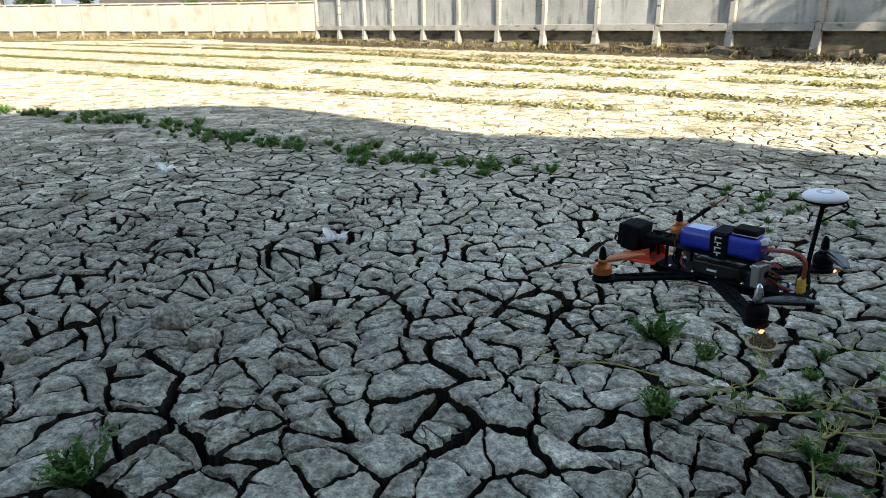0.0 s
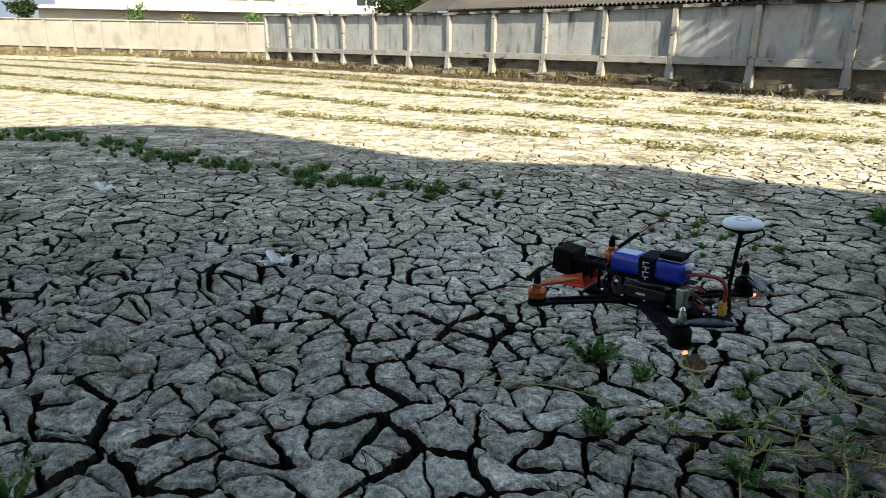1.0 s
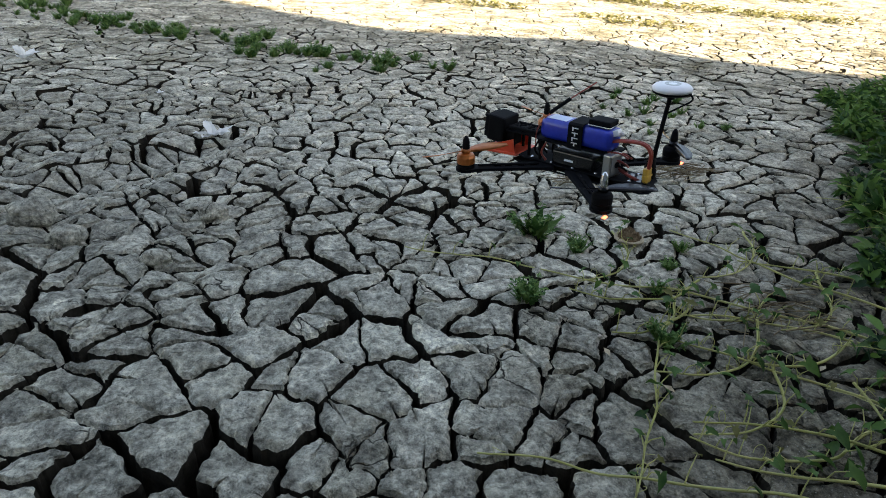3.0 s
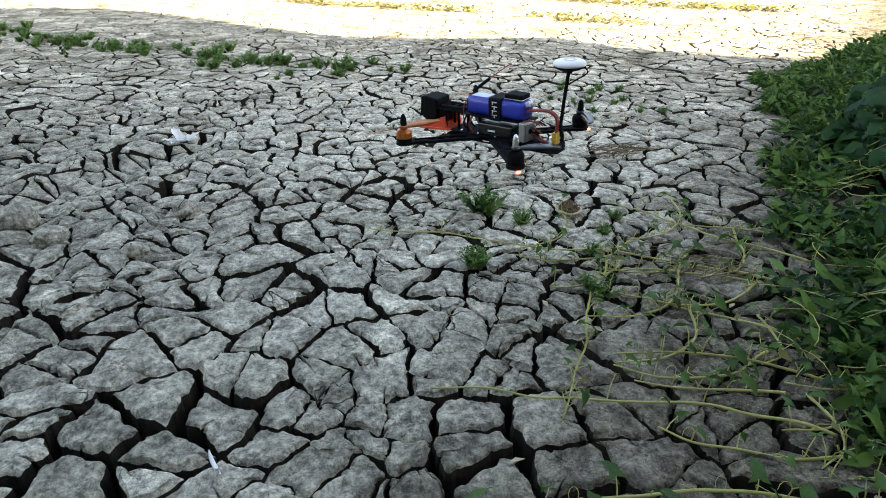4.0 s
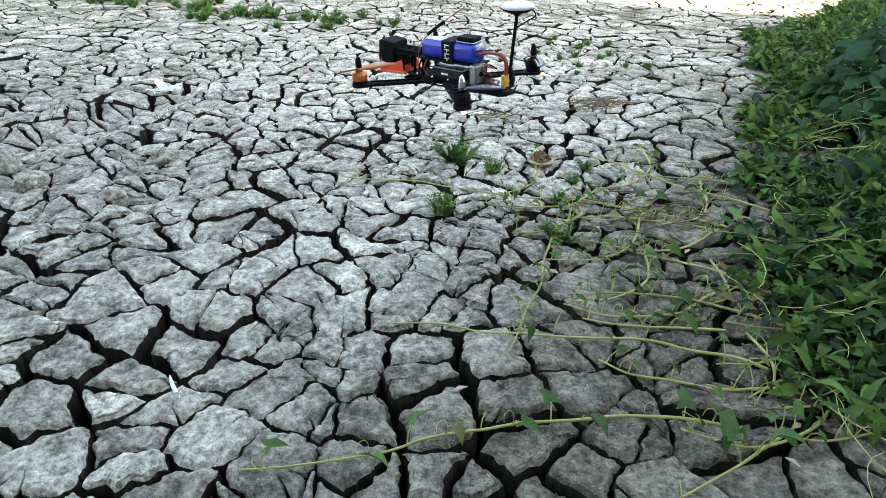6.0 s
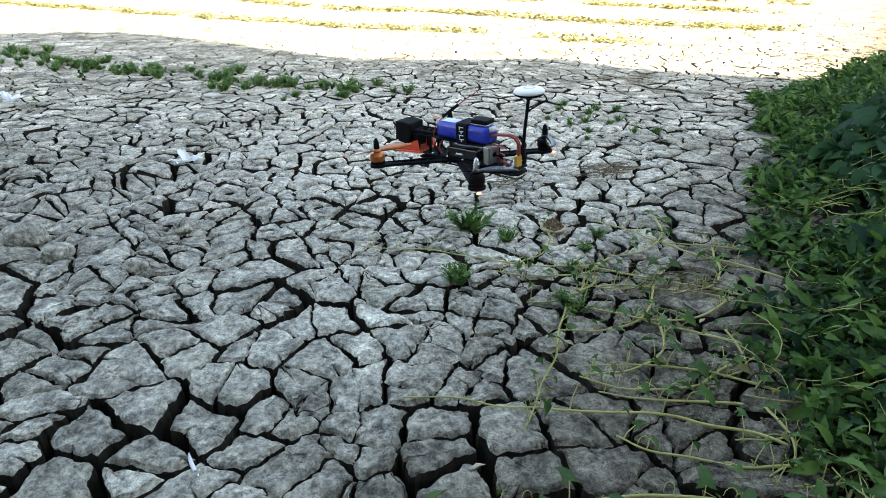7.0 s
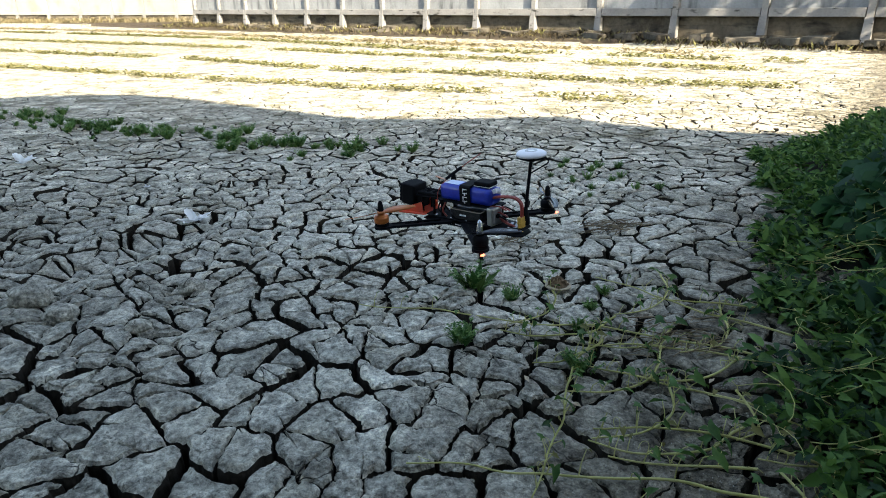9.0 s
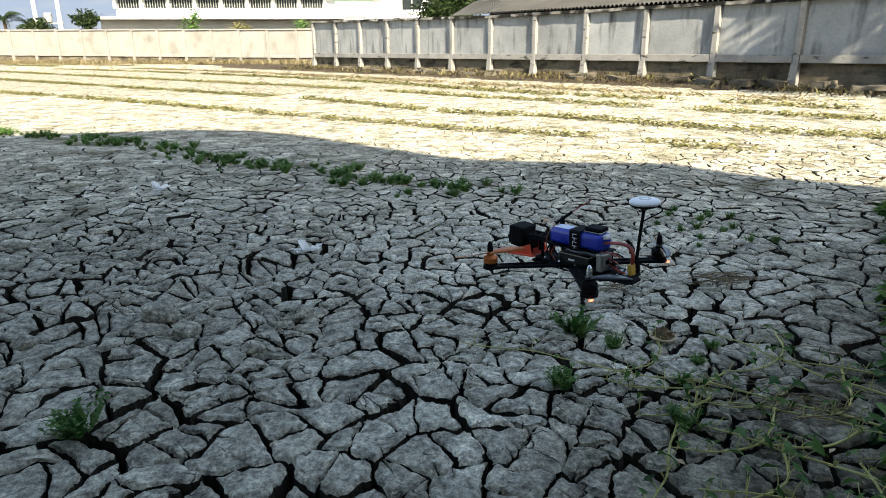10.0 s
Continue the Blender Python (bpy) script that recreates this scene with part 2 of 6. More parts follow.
RUBBLE = material("broken_concrete", (0.056, 0.05, 0.038), (0.149, 0.133, 0.105), 0.95, 0, (3, 25), 0.5, 0.02, each=0.5)
BANK = material("dry_bank_soil", (0.025, 0.0198, 0.0136), (0.087, 0.071, 0.05), 0.95, 0, (1.4, 22), 0.7, 0.05)
DRY_GRASS = leafy("dry_grass", (0.13, 0.105, 0.053), (0.285, 0.239, 0.133))
BRUSH = leafy("dead_brush", (0.037, 0.029, 0.0161), (0.118, 0.093, 0.053))
STRAW = leafy("straw", (0.105, 0.071, 0.037), (0.273, 0.211, 0.118))
LEAF = leafy("vine_leaf", (0.0074, 0.031, 0.0087), (0.077, 0.155, 0.032))
VINE_LEAF = leafy("young_vine_leaf", (0.022, 0.068, 0.0186), (0.087, 0.171, 0.037))
LEAF_BRIGHT = leafy("fresh_narrow_leaf", (0.0186, 0.059, 0.0124), (0.105, 0.198, 0.04))
LEAF_DARK = leafy("broad_leaf", (0.0087, 0.037, 0.0161), (0.028, 0.084, 0.028))
LEAF_OLD = leafy("yellowing_leaf", (0.093, 0.102, 0.028), (0.18, 0.164, 0.053))
WEED = leafy("weed_leaf", (0.040, 0.110, 0.024), (0.150, 0.250, 0.068))
WEED_SUN = leafy("dry_weed_leaf", (0.105, 0.105, 0.034), (0.245, 0.225, 0.090))
STEM = leafy("vine_stem", (0.40, 0.40, 0.13), (0.58, 0.55, 0.24), 0.6)
CROWN = leafy("tree_leaf", (0.0074, 0.0174, 0.005), (0.032, 0.053, 0.0136))
BARK = material("bark", (0.05, 0.037, 0.028), (0.124, 0.099, 0.074), 0.9, 0, (4, 30), 0.6, 0.02)
WHITE_WALL = material("white_plaster", (0.484, 0.499, 0.491), (0.593, 0.601, 0.593), 0.8, 0, (0.5, 6), 0.1, 0.01)
GREEN_WALL = material("pale_green_plaster", (0.294, 0.42, 0.35), (0.364, 0.49, 0.413), 0.8, 0, (0.5, 6), 0.1, 0.01)
GREY_BAND = material("grey_slab_edge", (0.198, 0.198, 0.198), (0.26, 0.26, 0.254), 0.85, 0, (0.5, 6), 0.1, 0.01)
WINDOW_DARK = material("dark_glass", (0.0074, 0.0112, 0.0124), (0.0186, 0.025, 0.026), 0.72, 0, (0.6, 5), 0, 0.01)
BAR_PALE = material("grey_bars", (0.136, 0.149, 0.146), (0.211, 0.223, 0.22), 0.6, 0, (1, 9), 0, 0.01)
ROOF_GREY = material("grey_roof_sheet", (0.028, 0.028, 0.027), (0.071, 0.071, 0.067), 0.9, 0, (0.8, 14), 0.3, 0.01, stain=((0.056, 0.053, 0.05), 1.0, 0.58, 0.75, (1, 1, 1)))
ROOF_ORANGE = material("orange_roof_tile", (0.161, 0.074, 0.043), (0.236, 0.118, 0.071), 0.8, 0, (1, 9), 0.2, 0.01)
BLUE_TRIM = material("blue_paint", (0.124, 0.205, 0.285), (0.186, 0.273, 0.347), 0.6, 0, (1, 9), 0.1, 0.01)
GREY_PAINT = material("grey_blue_paint", (0.211, 0.236, 0.254), (0.285, 0.31, 0.322), 0.8, 0, (1, 9), 0.1, 0.01)
CARBON = material("carbon_plate", (0.0037, 0.0043, 0.0056), (0.0099, 0.0105, 0.013), 0.72, 0, (60, 900), 0.15, 0.0005, world_space=False)
BLACK = material("black_plastic", (0.0037, 0.0037, 0.0043), (0.0087, 0.0087, 0.0099), 0.72, 0, (40, 500), 0.2, 0.0005, world_space=False)
BLACK_GLOSS = material("black_gloss", (0.005, 0.005, 0.0056), (0.0099, 0.0099, 0.0112), 0.2, 0, (40, 500), 0.05, 0.0005, world_space=False)
BLUE_WRAP = material("blue_shrink_wrap", (0.0048, 0.0176, 0.304), (0.0112, 0.048, 0.528), 0.3, 0, (30, 160), 0.25, 0.001, clear=0.3, world_space=False)
LABEL_PALE = material("pale_sticker", (0.45, 0.55, 0.75), (0.62, 0.70, 0.85), 0.4, 0, (60, 400), 0, 0.001, world_space=False)
RED_PLASTIC = material("red_plastic", (0.62, 0.045, 0.014), (0.82, 0.090, 0.030), 0.4, 0, (50, 300), 0.05, 0.0005, world_space=False)
ORANGE = material("orange_anodised", (0.4, 0.104, 0.02), (0.592, 0.184, 0.04), 0.35, 0.3, (50, 300), 0.05, 0.0005, world_space=False)
ORANGE_BLADE = material("orange_blade", (0.435, 0.112, 0.022), (0.585, 0.195, 0.053), 0.4, 0, (50, 300), 0.05, 0.0005, world_space=False)
RED_WIRE = material("red_silicone", (0.208, 0.024, 0.016), (0.336, 0.048, 0.032), 0.45, 0, (60, 300), 0.05, 0.0005, world_space=False)
YELLOW = material("yellow_nylon", (0.44, 0.232, 0.024), (0.576, 0.336, 0.048), 0.45, 0, (60, 300), 0.05, 0.0005, world_space=False)
WHITE_PLASTIC = material("white_plastic", (0.72, 0.72, 0.74), (0.84, 0.84, 0.85), 0.35, 0, (30, 200), 0.05, 0.0005, world_space=False)
SILVER = material("brushed_aluminium", (0.36, 0.36, 0.352), (0.496, 0.496, 0.48), 0.35, 0.8, (60, 400), 0.1, 0.0005, world_space=False)
STEEL = material("polished_steel", (0.6, 0.6, 0.6), (0.78, 0.78, 0.78), 0.25, 1.0, (60, 400), 0.05, 0.0005, world_space=False)
SCRAP = material("bleached_scrap", (0.86, 0.86, 0.84), (0.94, 0.94, 0.92), 0.7, 0, (20, 120), 0.2, 0.002)
DUNG = material("dry_brown_crust", (0.084, 0.049, 0.025), (0.294, 0.217, 0.133), 0.95, 0, (30, 120), 0.9, 0.01)
RIM = material("pale_dry_rim", (0.315, 0.247, 0.158), (0.495, 0.42, 0.3), 0.9, 0, (30, 120), 0.5, 0.005)
LED = bpy.data.materials.new("red_led")
LED.use_nodes = True
LED.node_tree.nodes["Principled BSDF"].inputs["Base Color"].default_value = (0.9, 0.3, 0.2, 1)
LED.node_tree.nodes["Principled BSDF"].inputs["Emission Color"].default_value = (1.0, 0.13, 0.06, 1)
LED.node_tree.nodes["Principled BSDF"].inputs["Emission Strength"].default_value = 1.6

# ---- mesh helpers ----


def thing(name, x=0, y=0, z=0, rz=0, rx=0, ry=0, label="", category="", group="", kind=""):
    ob = new(name)
    ob.matrix_world = pose(x, y, z, rx, ry, rz)
    return tagged(ob, label, category, group, kind)


def finish(name, me, mat, parent=None, label="", smooth=False):
    if smooth:
        me.shade_smooth()
    me.materials.append(mat)
    ob = new(name, me)
    ob.parent = parent
    return tagged(ob, label)


def part(name, bm, mat, parent=None, label="", smooth=False):
    me = bpy.data.meshes.new(name)
    bm.normal_update()
    bm.to_mesh(me)
    bm.free()
    return finish(name, me, mat, parent, label, smooth)


def raw(name, verts, faces, mat, parent=None, label="", smooth=False):
    me = bpy.data.meshes.new(name)
    me.from_pydata(verts, [], faces)
    me.update()
    return finish(name, me, mat, parent, label, smooth)


def box(bm, size, at, turn=(0, 0, 0), bevel=0.0, taper=1.0):
    made = bmesh.ops.create_cube(bm, size=1.0)["verts"]
    for v in made:
        k = taper if v.co.z > 0 else 1.0
        v.co = Vector((v.co.x * size[0] * k, v.co.y * size[1] * k, v.co.z * size[2]))
    m = pose(*at, *turn)
    if bevel:
        edges = list({e for v in made for e in v.link_edges})
        made = list({v for v in made} | set(bmesh.ops.bevel(bm, geom=edges, offset=bevel, segments=2, affect="EDGES", profile=0.6)["verts"]))
        made = [v for v in made if v.is_valid]
    bmesh.ops.transform(bm, matrix=m, verts=made)
    return bm


def tube(bm, pts, radii, n=8, caps=True):
    """A round bar along points; radii: one, or one for each point."""
    pts = [Vector(p) for p in pts]
    if isinstance(radii, (int, float)):
        radii = [radii] * len(pts)
    rings, side = [], None
    for k, p in enumerate(pts):
        ahead = (pts[min(k + 1, len(pts) - 1)] - pts[max(k - 1, 0)]).normalized()
        if side is None:
            side = ahead.orthogonal().normalized()
        side = (side - ahead * side.dot(ahead)).normalized()
        up = ahead.cross(side)
        rings.append([bm.verts.new(p + radii[k] * (math.cos(a) * side + math.sin(a) * up)) for a in (2 * math.pi * j / n for j in range(n))])
    for a, b in zip(rings, rings[1:]):
        for j in range(n):
            bm.faces.new((a[j], a[(j + 1) % n], b[(j + 1) % n], b[j]))
    if caps:
        bm.faces.new(rings[0][::-1])
        bm.faces.new(rings[-1])
    return bm


def lathe(bm, profile, at=(0, 0, 0), n=20):
    """A turned shape: (radius, height) from below upwards."""
    rings = []
    for r, z in profile:
        rings.append([bm.verts.new((at[0] + r * math.cos(2 * math.pi * j / n), at[1] + r * math.sin(2 * math.pi * j / n), at[2] + z)) for j in range(n)])
    for a, b in zip(rings, rings[1:]):
        for j in range(n):
            bm.faces.new((a[j], a[(j + 1) % n], b[(j + 1) % n], b[j]))
    bm.faces.new(rings[0][::-1])
    bm.faces.new(rings[-1])
    return bm


def plate(bm, outline, z0, z1, m=None):
    low = [bm.verts.new((x, y, z0)) for x, y in outline]
    high = [bm.verts.new((x, y, z1)) for x, y in outline]
    bm.faces.new(low[::-1])
    bm.faces.new(high)
    for k in range(len(outline)):
        j = (k + 1) % len(outline)
        bm.faces.new((low[k], low[j], high[j], high[k]))
    if m is not None:
        bmesh.ops.transform(bm, matrix=m, verts=low + high)
    return bm


def smoothline(pts, per=6):
    """A smooth line through points (Catmull-Rom)."""
    p = [Vector(q) for q in pts]
    p = [2 * p[0] - p[1], *p, 2 * p[-1] - p[-2]]
    out = []
    for a, b, c, d in zip(p, p[1:], p[2:], p[3:]):
        for k in range(per):
            t = k / per
            out.append(0.5 * ((2 * b) + (c - a) * t + (2 * a - 5 * b + 4 * c - d) * t * t + (3 * b - a - 3 * c + d) * t**3))
    return [*out, p[-2]]


# Leaf outlines: across, along, drop.
HEART = ([(0, 0, 0), (0, 0.15, -0.02), (0, 0.4, -0.04), (0, 0.7, -0.09), (0, 1, -0.2)]
         + [(k * x, y, z) for k in (1, -1) for x, y, z in ((0.15, -0.12, 0.05), (0.39, -0.03, 0.10), (0.42, 0.22, 0.12), (0.29, 0.52, 0.05), (0.12, 0.80, -0.06))],
         [(0, 5, 6, 1), (1, 6, 7, 2), (2, 7, 8, 3), (3, 8, 9, 4), (0, 1, 11, 10), (1, 2, 12, 11), (2, 3, 13, 12), (3, 4, 14, 13)])
TRILOBE = ([(0, 0, 0), (0, 0.2, -0.02), (0, 0.45, -0.05), (0, 0.75, -0.11), (0, 1, -0.24)]
           + [(k * x, y, z) for k in (1, -1) for x, y, z in ((0.13, -0.12, 0.04), (0.40, -0.17, 0.02), (0.24, 0.13, 0.09), (0.28, 0.38, 0.09), (0.15, 0.70, -0.03))],
           [(0, 5, 6, 7), (0, 7, 1), (1, 7, 8, 2), (2, 8, 9, 3), (3, 9, 4), (0, 12, 11, 10), (0, 1, 12), (1, 2, 13, 12), (2, 3, 14, 13), (3, 4, 14)])
BROAD = ([(0, 0, 0), (0, 0.5, -0.02), (0, 1, -0.10), (-0.35, -0.15, 0.0), (-0.58, 0.15, 0.06), (-0.42, 0.55, 0.02), (-0.2, 0.85, -0.06), (0.35, -0.15, 0.0), (0.58, 0.15, 0.06), (0.42, 0.55, 0.02), (0.2, 0.85, -0.06)],
         [(0, 1, 4, 3), (1, 6, 5, 4), (1, 2, 6), (0, 7, 8, 1), (1, 8, 9, 10), (1, 10, 2)])
BLADE = ([(-0.07, 0, 0), (0.07, 0, 0), (-0.08, 0.5, 0.0), (0.08, 0.5, 0.0), (0, 1, -0.18)], [(0, 1, 3, 2), (2, 3, 4)])
LANCE = ([(0, 0, 0), (0, 0.3, 0.02), (0, 0.65, 0.0), (0, 1, -0.16), (-0.12, 0.12, 0.05), (-0.17, 0.38, 0.08), (-0.10, 0.72, 0.02), (0.12, 0.12, 0.05), (0.17, 0.38, 0.08), (0.10, 0.72, 0.02)],
         [(0, 1, 5, 4), (1, 2, 6, 5), (2, 3, 6), (0, 7, 8, 1), (1, 8, 9, 2), (2, 9, 3)])
OVAL = ([(0, 0, 0), (-0.22, 0.45, 0.05), (0.22, 0.45, 0.05), (0, 0.45, 0), (0, 1, -0.1)], [(0, 3, 1), (0, 2, 3), (1, 3, 4), (3, 2, 4)])


def leaves(shape, places, headings, pitches, rolls, sizes):
    """Vertices and faces of many leaves: each turns about z, rises by its pitch and leans by its roll (radians)."""
    base, faces = np.array(shape[0], float), shape[1]
    places, n = np.asarray(places, float), len(places)
    ch, sh, cp, sp, cr, sr = (f(np.asarray(a, float)) for a in (headings, pitches, rolls) for f in (np.cos, np.sin))
    along = np.stack([ch * cp, sh * cp, sp], 1)
    flat = np.stack([sh, -ch, 0 * ch], 1)
    up = np.cross(flat, along)
    across, normal = flat * cr[:, None] + up * sr[:, None], up * cr[:, None] - flat * sr[:, None]
    s = np.asarray(sizes, float)[:, None, None]
    v = places[:, None] + s * (base[None, :, :1] * across[:, None] + base[None, :, 1:2] * along[:, None] + base[None, :, 2:] * normal[:, None])
    f = [tuple(k * len(base) + i for i in face) for k in range(n) for face in faces]
    return v.reshape(-1, 3).tolist(), f


def joined(*sets):
    verts, faces = [], []
    for v, f in sets:
        o = len(verts)
        verts += v
        faces += [tuple(i + o for i in face) for face in f]
    return verts, faces


rng = np.random.default_rng(7)


# ---- ground ----
def height(x, y):
    """The field's gentle rise and fall."""
    z = 0.030 * noise.noise((x * 0.45, y * 0.45, 3.1)) + 0.012 * noise.noise((x * 1.6, y * 1.6, 8.2))
    z *= max(0.25, min(1.0, (y + 0.4) / 3.2))
    # a worn rut and the lumpy ground beside it
    d = abs((x + 0.80) * 0.74 - (y - 2.17) * 0.67)
    if -1.9 < x < -0.1 and 1.0 < y < 3.1:
        z += -0.030 * math.exp(-(d / 0.11) ** 2) + 0.020 * math.exp(-((d - 0.26) / 0.12) ** 2)
    k = math.exp(-(((x + 0.7) / 0.9) ** 2 + ((y - 1.9) / 0.8) ** 2))
    z += k * (0.036 * noise.noise((x * 6.5, y * 6.5, 1.7)) + 0.014 * noise.noise((x * 15, y * 15, 2.7)))
    return z if y < 12 else z * max(0.0, 1 - (y - 12) / 5)


REACH = 17.0  # how far the mud plates go


def in_field(x, y, slack=0.0):
    return -0.75 - slack < y < REACH + slack and -1.5 - 0.62 * (y + 0.8) - slack < x < 1.7 + 0.86 * (y + 0.8) + slack


def bank(x, y):
    """The soil that rises to the foot of the wall."""
    d = -((x + 4.03) * 0.814 + (y - 38.83) * 0.581)
    return 0.16 * max(0.0, min(1.0, 1 - d / 3.2)) if y < 44 else 0.16


def sheet_edges(near, far, count):
    a = np.linspace(0, 1, count)
    return near + (far - near) * a**2.2


def build_ground():
    xs = sorted({round(float(v), 3) for v in [*np.linspace(-12, 18, 151), *(-sheet_edges(12, 500, 16)), *sheet_edges(18, 500, 16)]})
    ys = sorted({round(float(v), 3) for v in [*np.linspace(-2, 44, 185), *sheet_edges(44, 700, 16), *(-sheet_edges(2, 500, 16))]})
    verts = []
    for y in ys:
        for x in xs:
            z = height(x, y) if abs(x) < 20 and -3 < y < 18 else 0.0
            edge = min(REACH - y, x + 1.5 + 0.62 * (y + 0.8), 1.7 + 0.86 * (y + 0.8) - x, y + 0.75)
            z -= 0.215 * max(0.0, min(1.0, edge / 0.6))
            if y > 17:
                z += bank(x, y) + 0.02 * noise.noise((x * 0.6, y * 0.6, 0)) * min(1, (y - 17) / 3)
            verts.append((x, y, z))
    w = len(xs)
    faces = [(j * w + i, j * w + i + 1, (j + 1) * w + i + 1, (j + 1) * w + i) for j in range(len(ys) - 1) for i in range(w - 1)]
    g = raw("ground", verts, faces, MUD_OPEN, smooth=True)
    g.data.materials.append(SOIL_SHADE)
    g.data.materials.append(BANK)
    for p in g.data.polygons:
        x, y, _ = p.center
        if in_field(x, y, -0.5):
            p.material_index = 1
        elif y > 10 and -((x + 4.03) * 0.814 + (y - 38.83) * 0.581) < 2.4:
            p.material_index = 2
    return tagged(g, "pale grey dried mud field, cracked into plates", "ground", kind="structure")


ground = build_ground()


# ---- boundary wall along the field ----
WALL_FROM, WALL_DIR, WALL_STEP = Vector((-4.03, 38.83, 0)), Vector((0.581, -0.814, 0)), 2.4286
WALL_TURN = math.degrees(math.atan2(WALL_DIR.y, WALL_DIR.x))


def post_mesh(h):
    """A post with its splayed foot below the beam; x along the wall, -y to the field."""
    bm = bmesh.new()
    box(bm, (0.17, 0.22, h - 0.68), (0, 0.0, (h + 0.68) / 2), bevel=0.012)
    out = [(-0.12, -0.24), (0.12, -0.24), (0.11, 0.12), (-0.11, 0.12)]
    low = [bm.verts.new((x * 1.0, y * 0.95, -0.3)) for x, y in out]
    top = [bm.verts.new((x * 0.78, y * 0.62, 0.70)) for x, y in out]
    bm.faces.new(low[::-1])
    bm.faces.new(top)
    for k in range(4):
        bm.faces.new((low[k], low[(k + 1) % 4], top[(k + 1) % 4], top[k]))
    return bm


def build_wall():
    wall = thing("boundary_wall", *WALL_FROM, WALL_TURN, label="weathered grey concrete boundary wall with posts and stains", category="wall", kind="structure")
    r = random.Random(4)
    count = 17

    def top(i):
        return 2.40 + max(0, 6 - i) * 0.042

    for i in range(count):
        x, h = i * WALL_STEP, top(i)
        if i % 6 == 0 or i < 7:
            post = part("post", post_mesh(h), CONCRETE_TRIM, wall)
            shared = post.data
        else:
            post = new("post", shared)
            post.parent = wall
        post.location = (x, 0, 0)
        if i == count - 1:
            break
        w = WALL_STEP - 0.20
        bm = bmesh.new()
        nx = 5
        grid = [[bm.verts.new((x + 0.10 + w * a / nx, 0.03 + r.uniform(-0.006, 0.006), z)) for a in range(nx + 1)] for z in (0.92, 1.35, 1.8, top(i) - 0.09)]
        back = [[bm.verts.new((v.co.x, 0.12, v.co.z)) for v in (row[0], row[-1])] for row in (grid[0], grid[-1])]
        for p, q in zip(grid, grid[1:]):
            for a in range(nx):
                bm.faces.new((p[a], p[a + 1], q[a + 1], q[a]))
        bm.faces.new((back[0][1], back[0][0], back[1][0], back[1][1]))
        part("panel", bm, CONCRETE, wall)
        bm = box(bmesh.new(), (WALL_STEP - 0.206, 0.20, 0.22), (x + WALL_STEP / 2, -0.01, 0.81), bevel=0.012)
        part("beam", bm, CONCRETE_TRIM, wall)
        bm = bmesh.new()
        for row in range(4):
            n = 2
            for k in range(n + 1):
                off = 0.5 * (row % 2)
                a, b = max(0, (k - off)) / n, min(n, k + 1 - off) / n
                if b > a:
                    box(bm, ((b - a) * (w + 0.1) - 0.004, 0.10 + r.uniform(-0.006, 0.006), 0.257), (x + 0.05 + (a + b) / 2 * (w + 0.1) + 0.02, 0.10, 0.575 - row * 0.26))
        part("infill_blocks", bm, INFILL, wall, "brown-stained block infill below the beam")
        bm = bmesh.new()
        n = 12
        ring = []
        for k in range(n + 1):
            xx = x + WALL_STEP * k / n
            j = top(i) + (top(i + 1) - top(i)) * k / n + r.uniform(-0.012, 0.012)
            d = r.uniform(-0.012, 0.012)
            ring.append([bm.verts.new((xx, yy, zz)) for yy, zz in ((-0.13 + d, j - 0.09), (0.16, j - 0.09), (0.15, j), (-0.12 + d, j + 0.01))])
        for p, q in zip(ring, ring[1:]):
            for a in range(4):
                bm.faces.new((p[a], p[(a + 1) % 4], q[(a + 1) % 4], q[a]))
        bm.faces.new(ring[0][::-1])
        bm.faces.new(ring[-1])
        c = part("coping", bm, COPING, wall, "blackened concrete coping")
        c.location.z = 0.004
    return wall


build_wall()


def build_far_wall():
    wall = thing("far_wall", -6.73, 51.55, 0.0, math.degrees(2.817) - 180, label="sunlit cream plastered boundary wall at the field's end", category="wall", kind="structure")
    step, count, h = -2.41, 26, 2.57
    first = None
    for i in range(-3, count):
        x = i * step
        base = 0.05 + max(0, i) * 0.022
        if first is None:
            bm = box(bmesh.new(), (0.20, 0.24, h + 0.2), (0, 0, h / 2 - 0.1), bevel=0.015)
            first = post = part("post", bm, WALL_WARM, wall)
        else:
            post = new("post", first.data)
            post.parent = wall
        post.location = (x, 0, base - 0.03)
        w = abs(step) - 0.2
        bm = bmesh.new()
        box(bm, (w, 0.09, h - 0.72), (x + step / 2, 0.03, base + (h + 0.60) / 2), bevel=0.008)
        part("panel", bm, WALL_WARM, wall)
        bm = box(bmesh.new(), (w, 0.19, 0.17), (x + step / 2, 0.0, base + 0.57), bevel=0.01)
        part("beam", bm, WALL_WARM, wall)
        bm = box(bmesh.new(), (w, 0.08, 0.7), (x + step / 2, 0.06, base + 0.13))
        part("infill_panel", bm, INFILL, wall)
        bm = box(bmesh.new(), (w, 0.25, 0.09), (x + step / 2, 0, base + h - 0.03), bevel=0.01)
        part("coping", bm, CONCRETE_TRIM, wall)


build_far_wall()


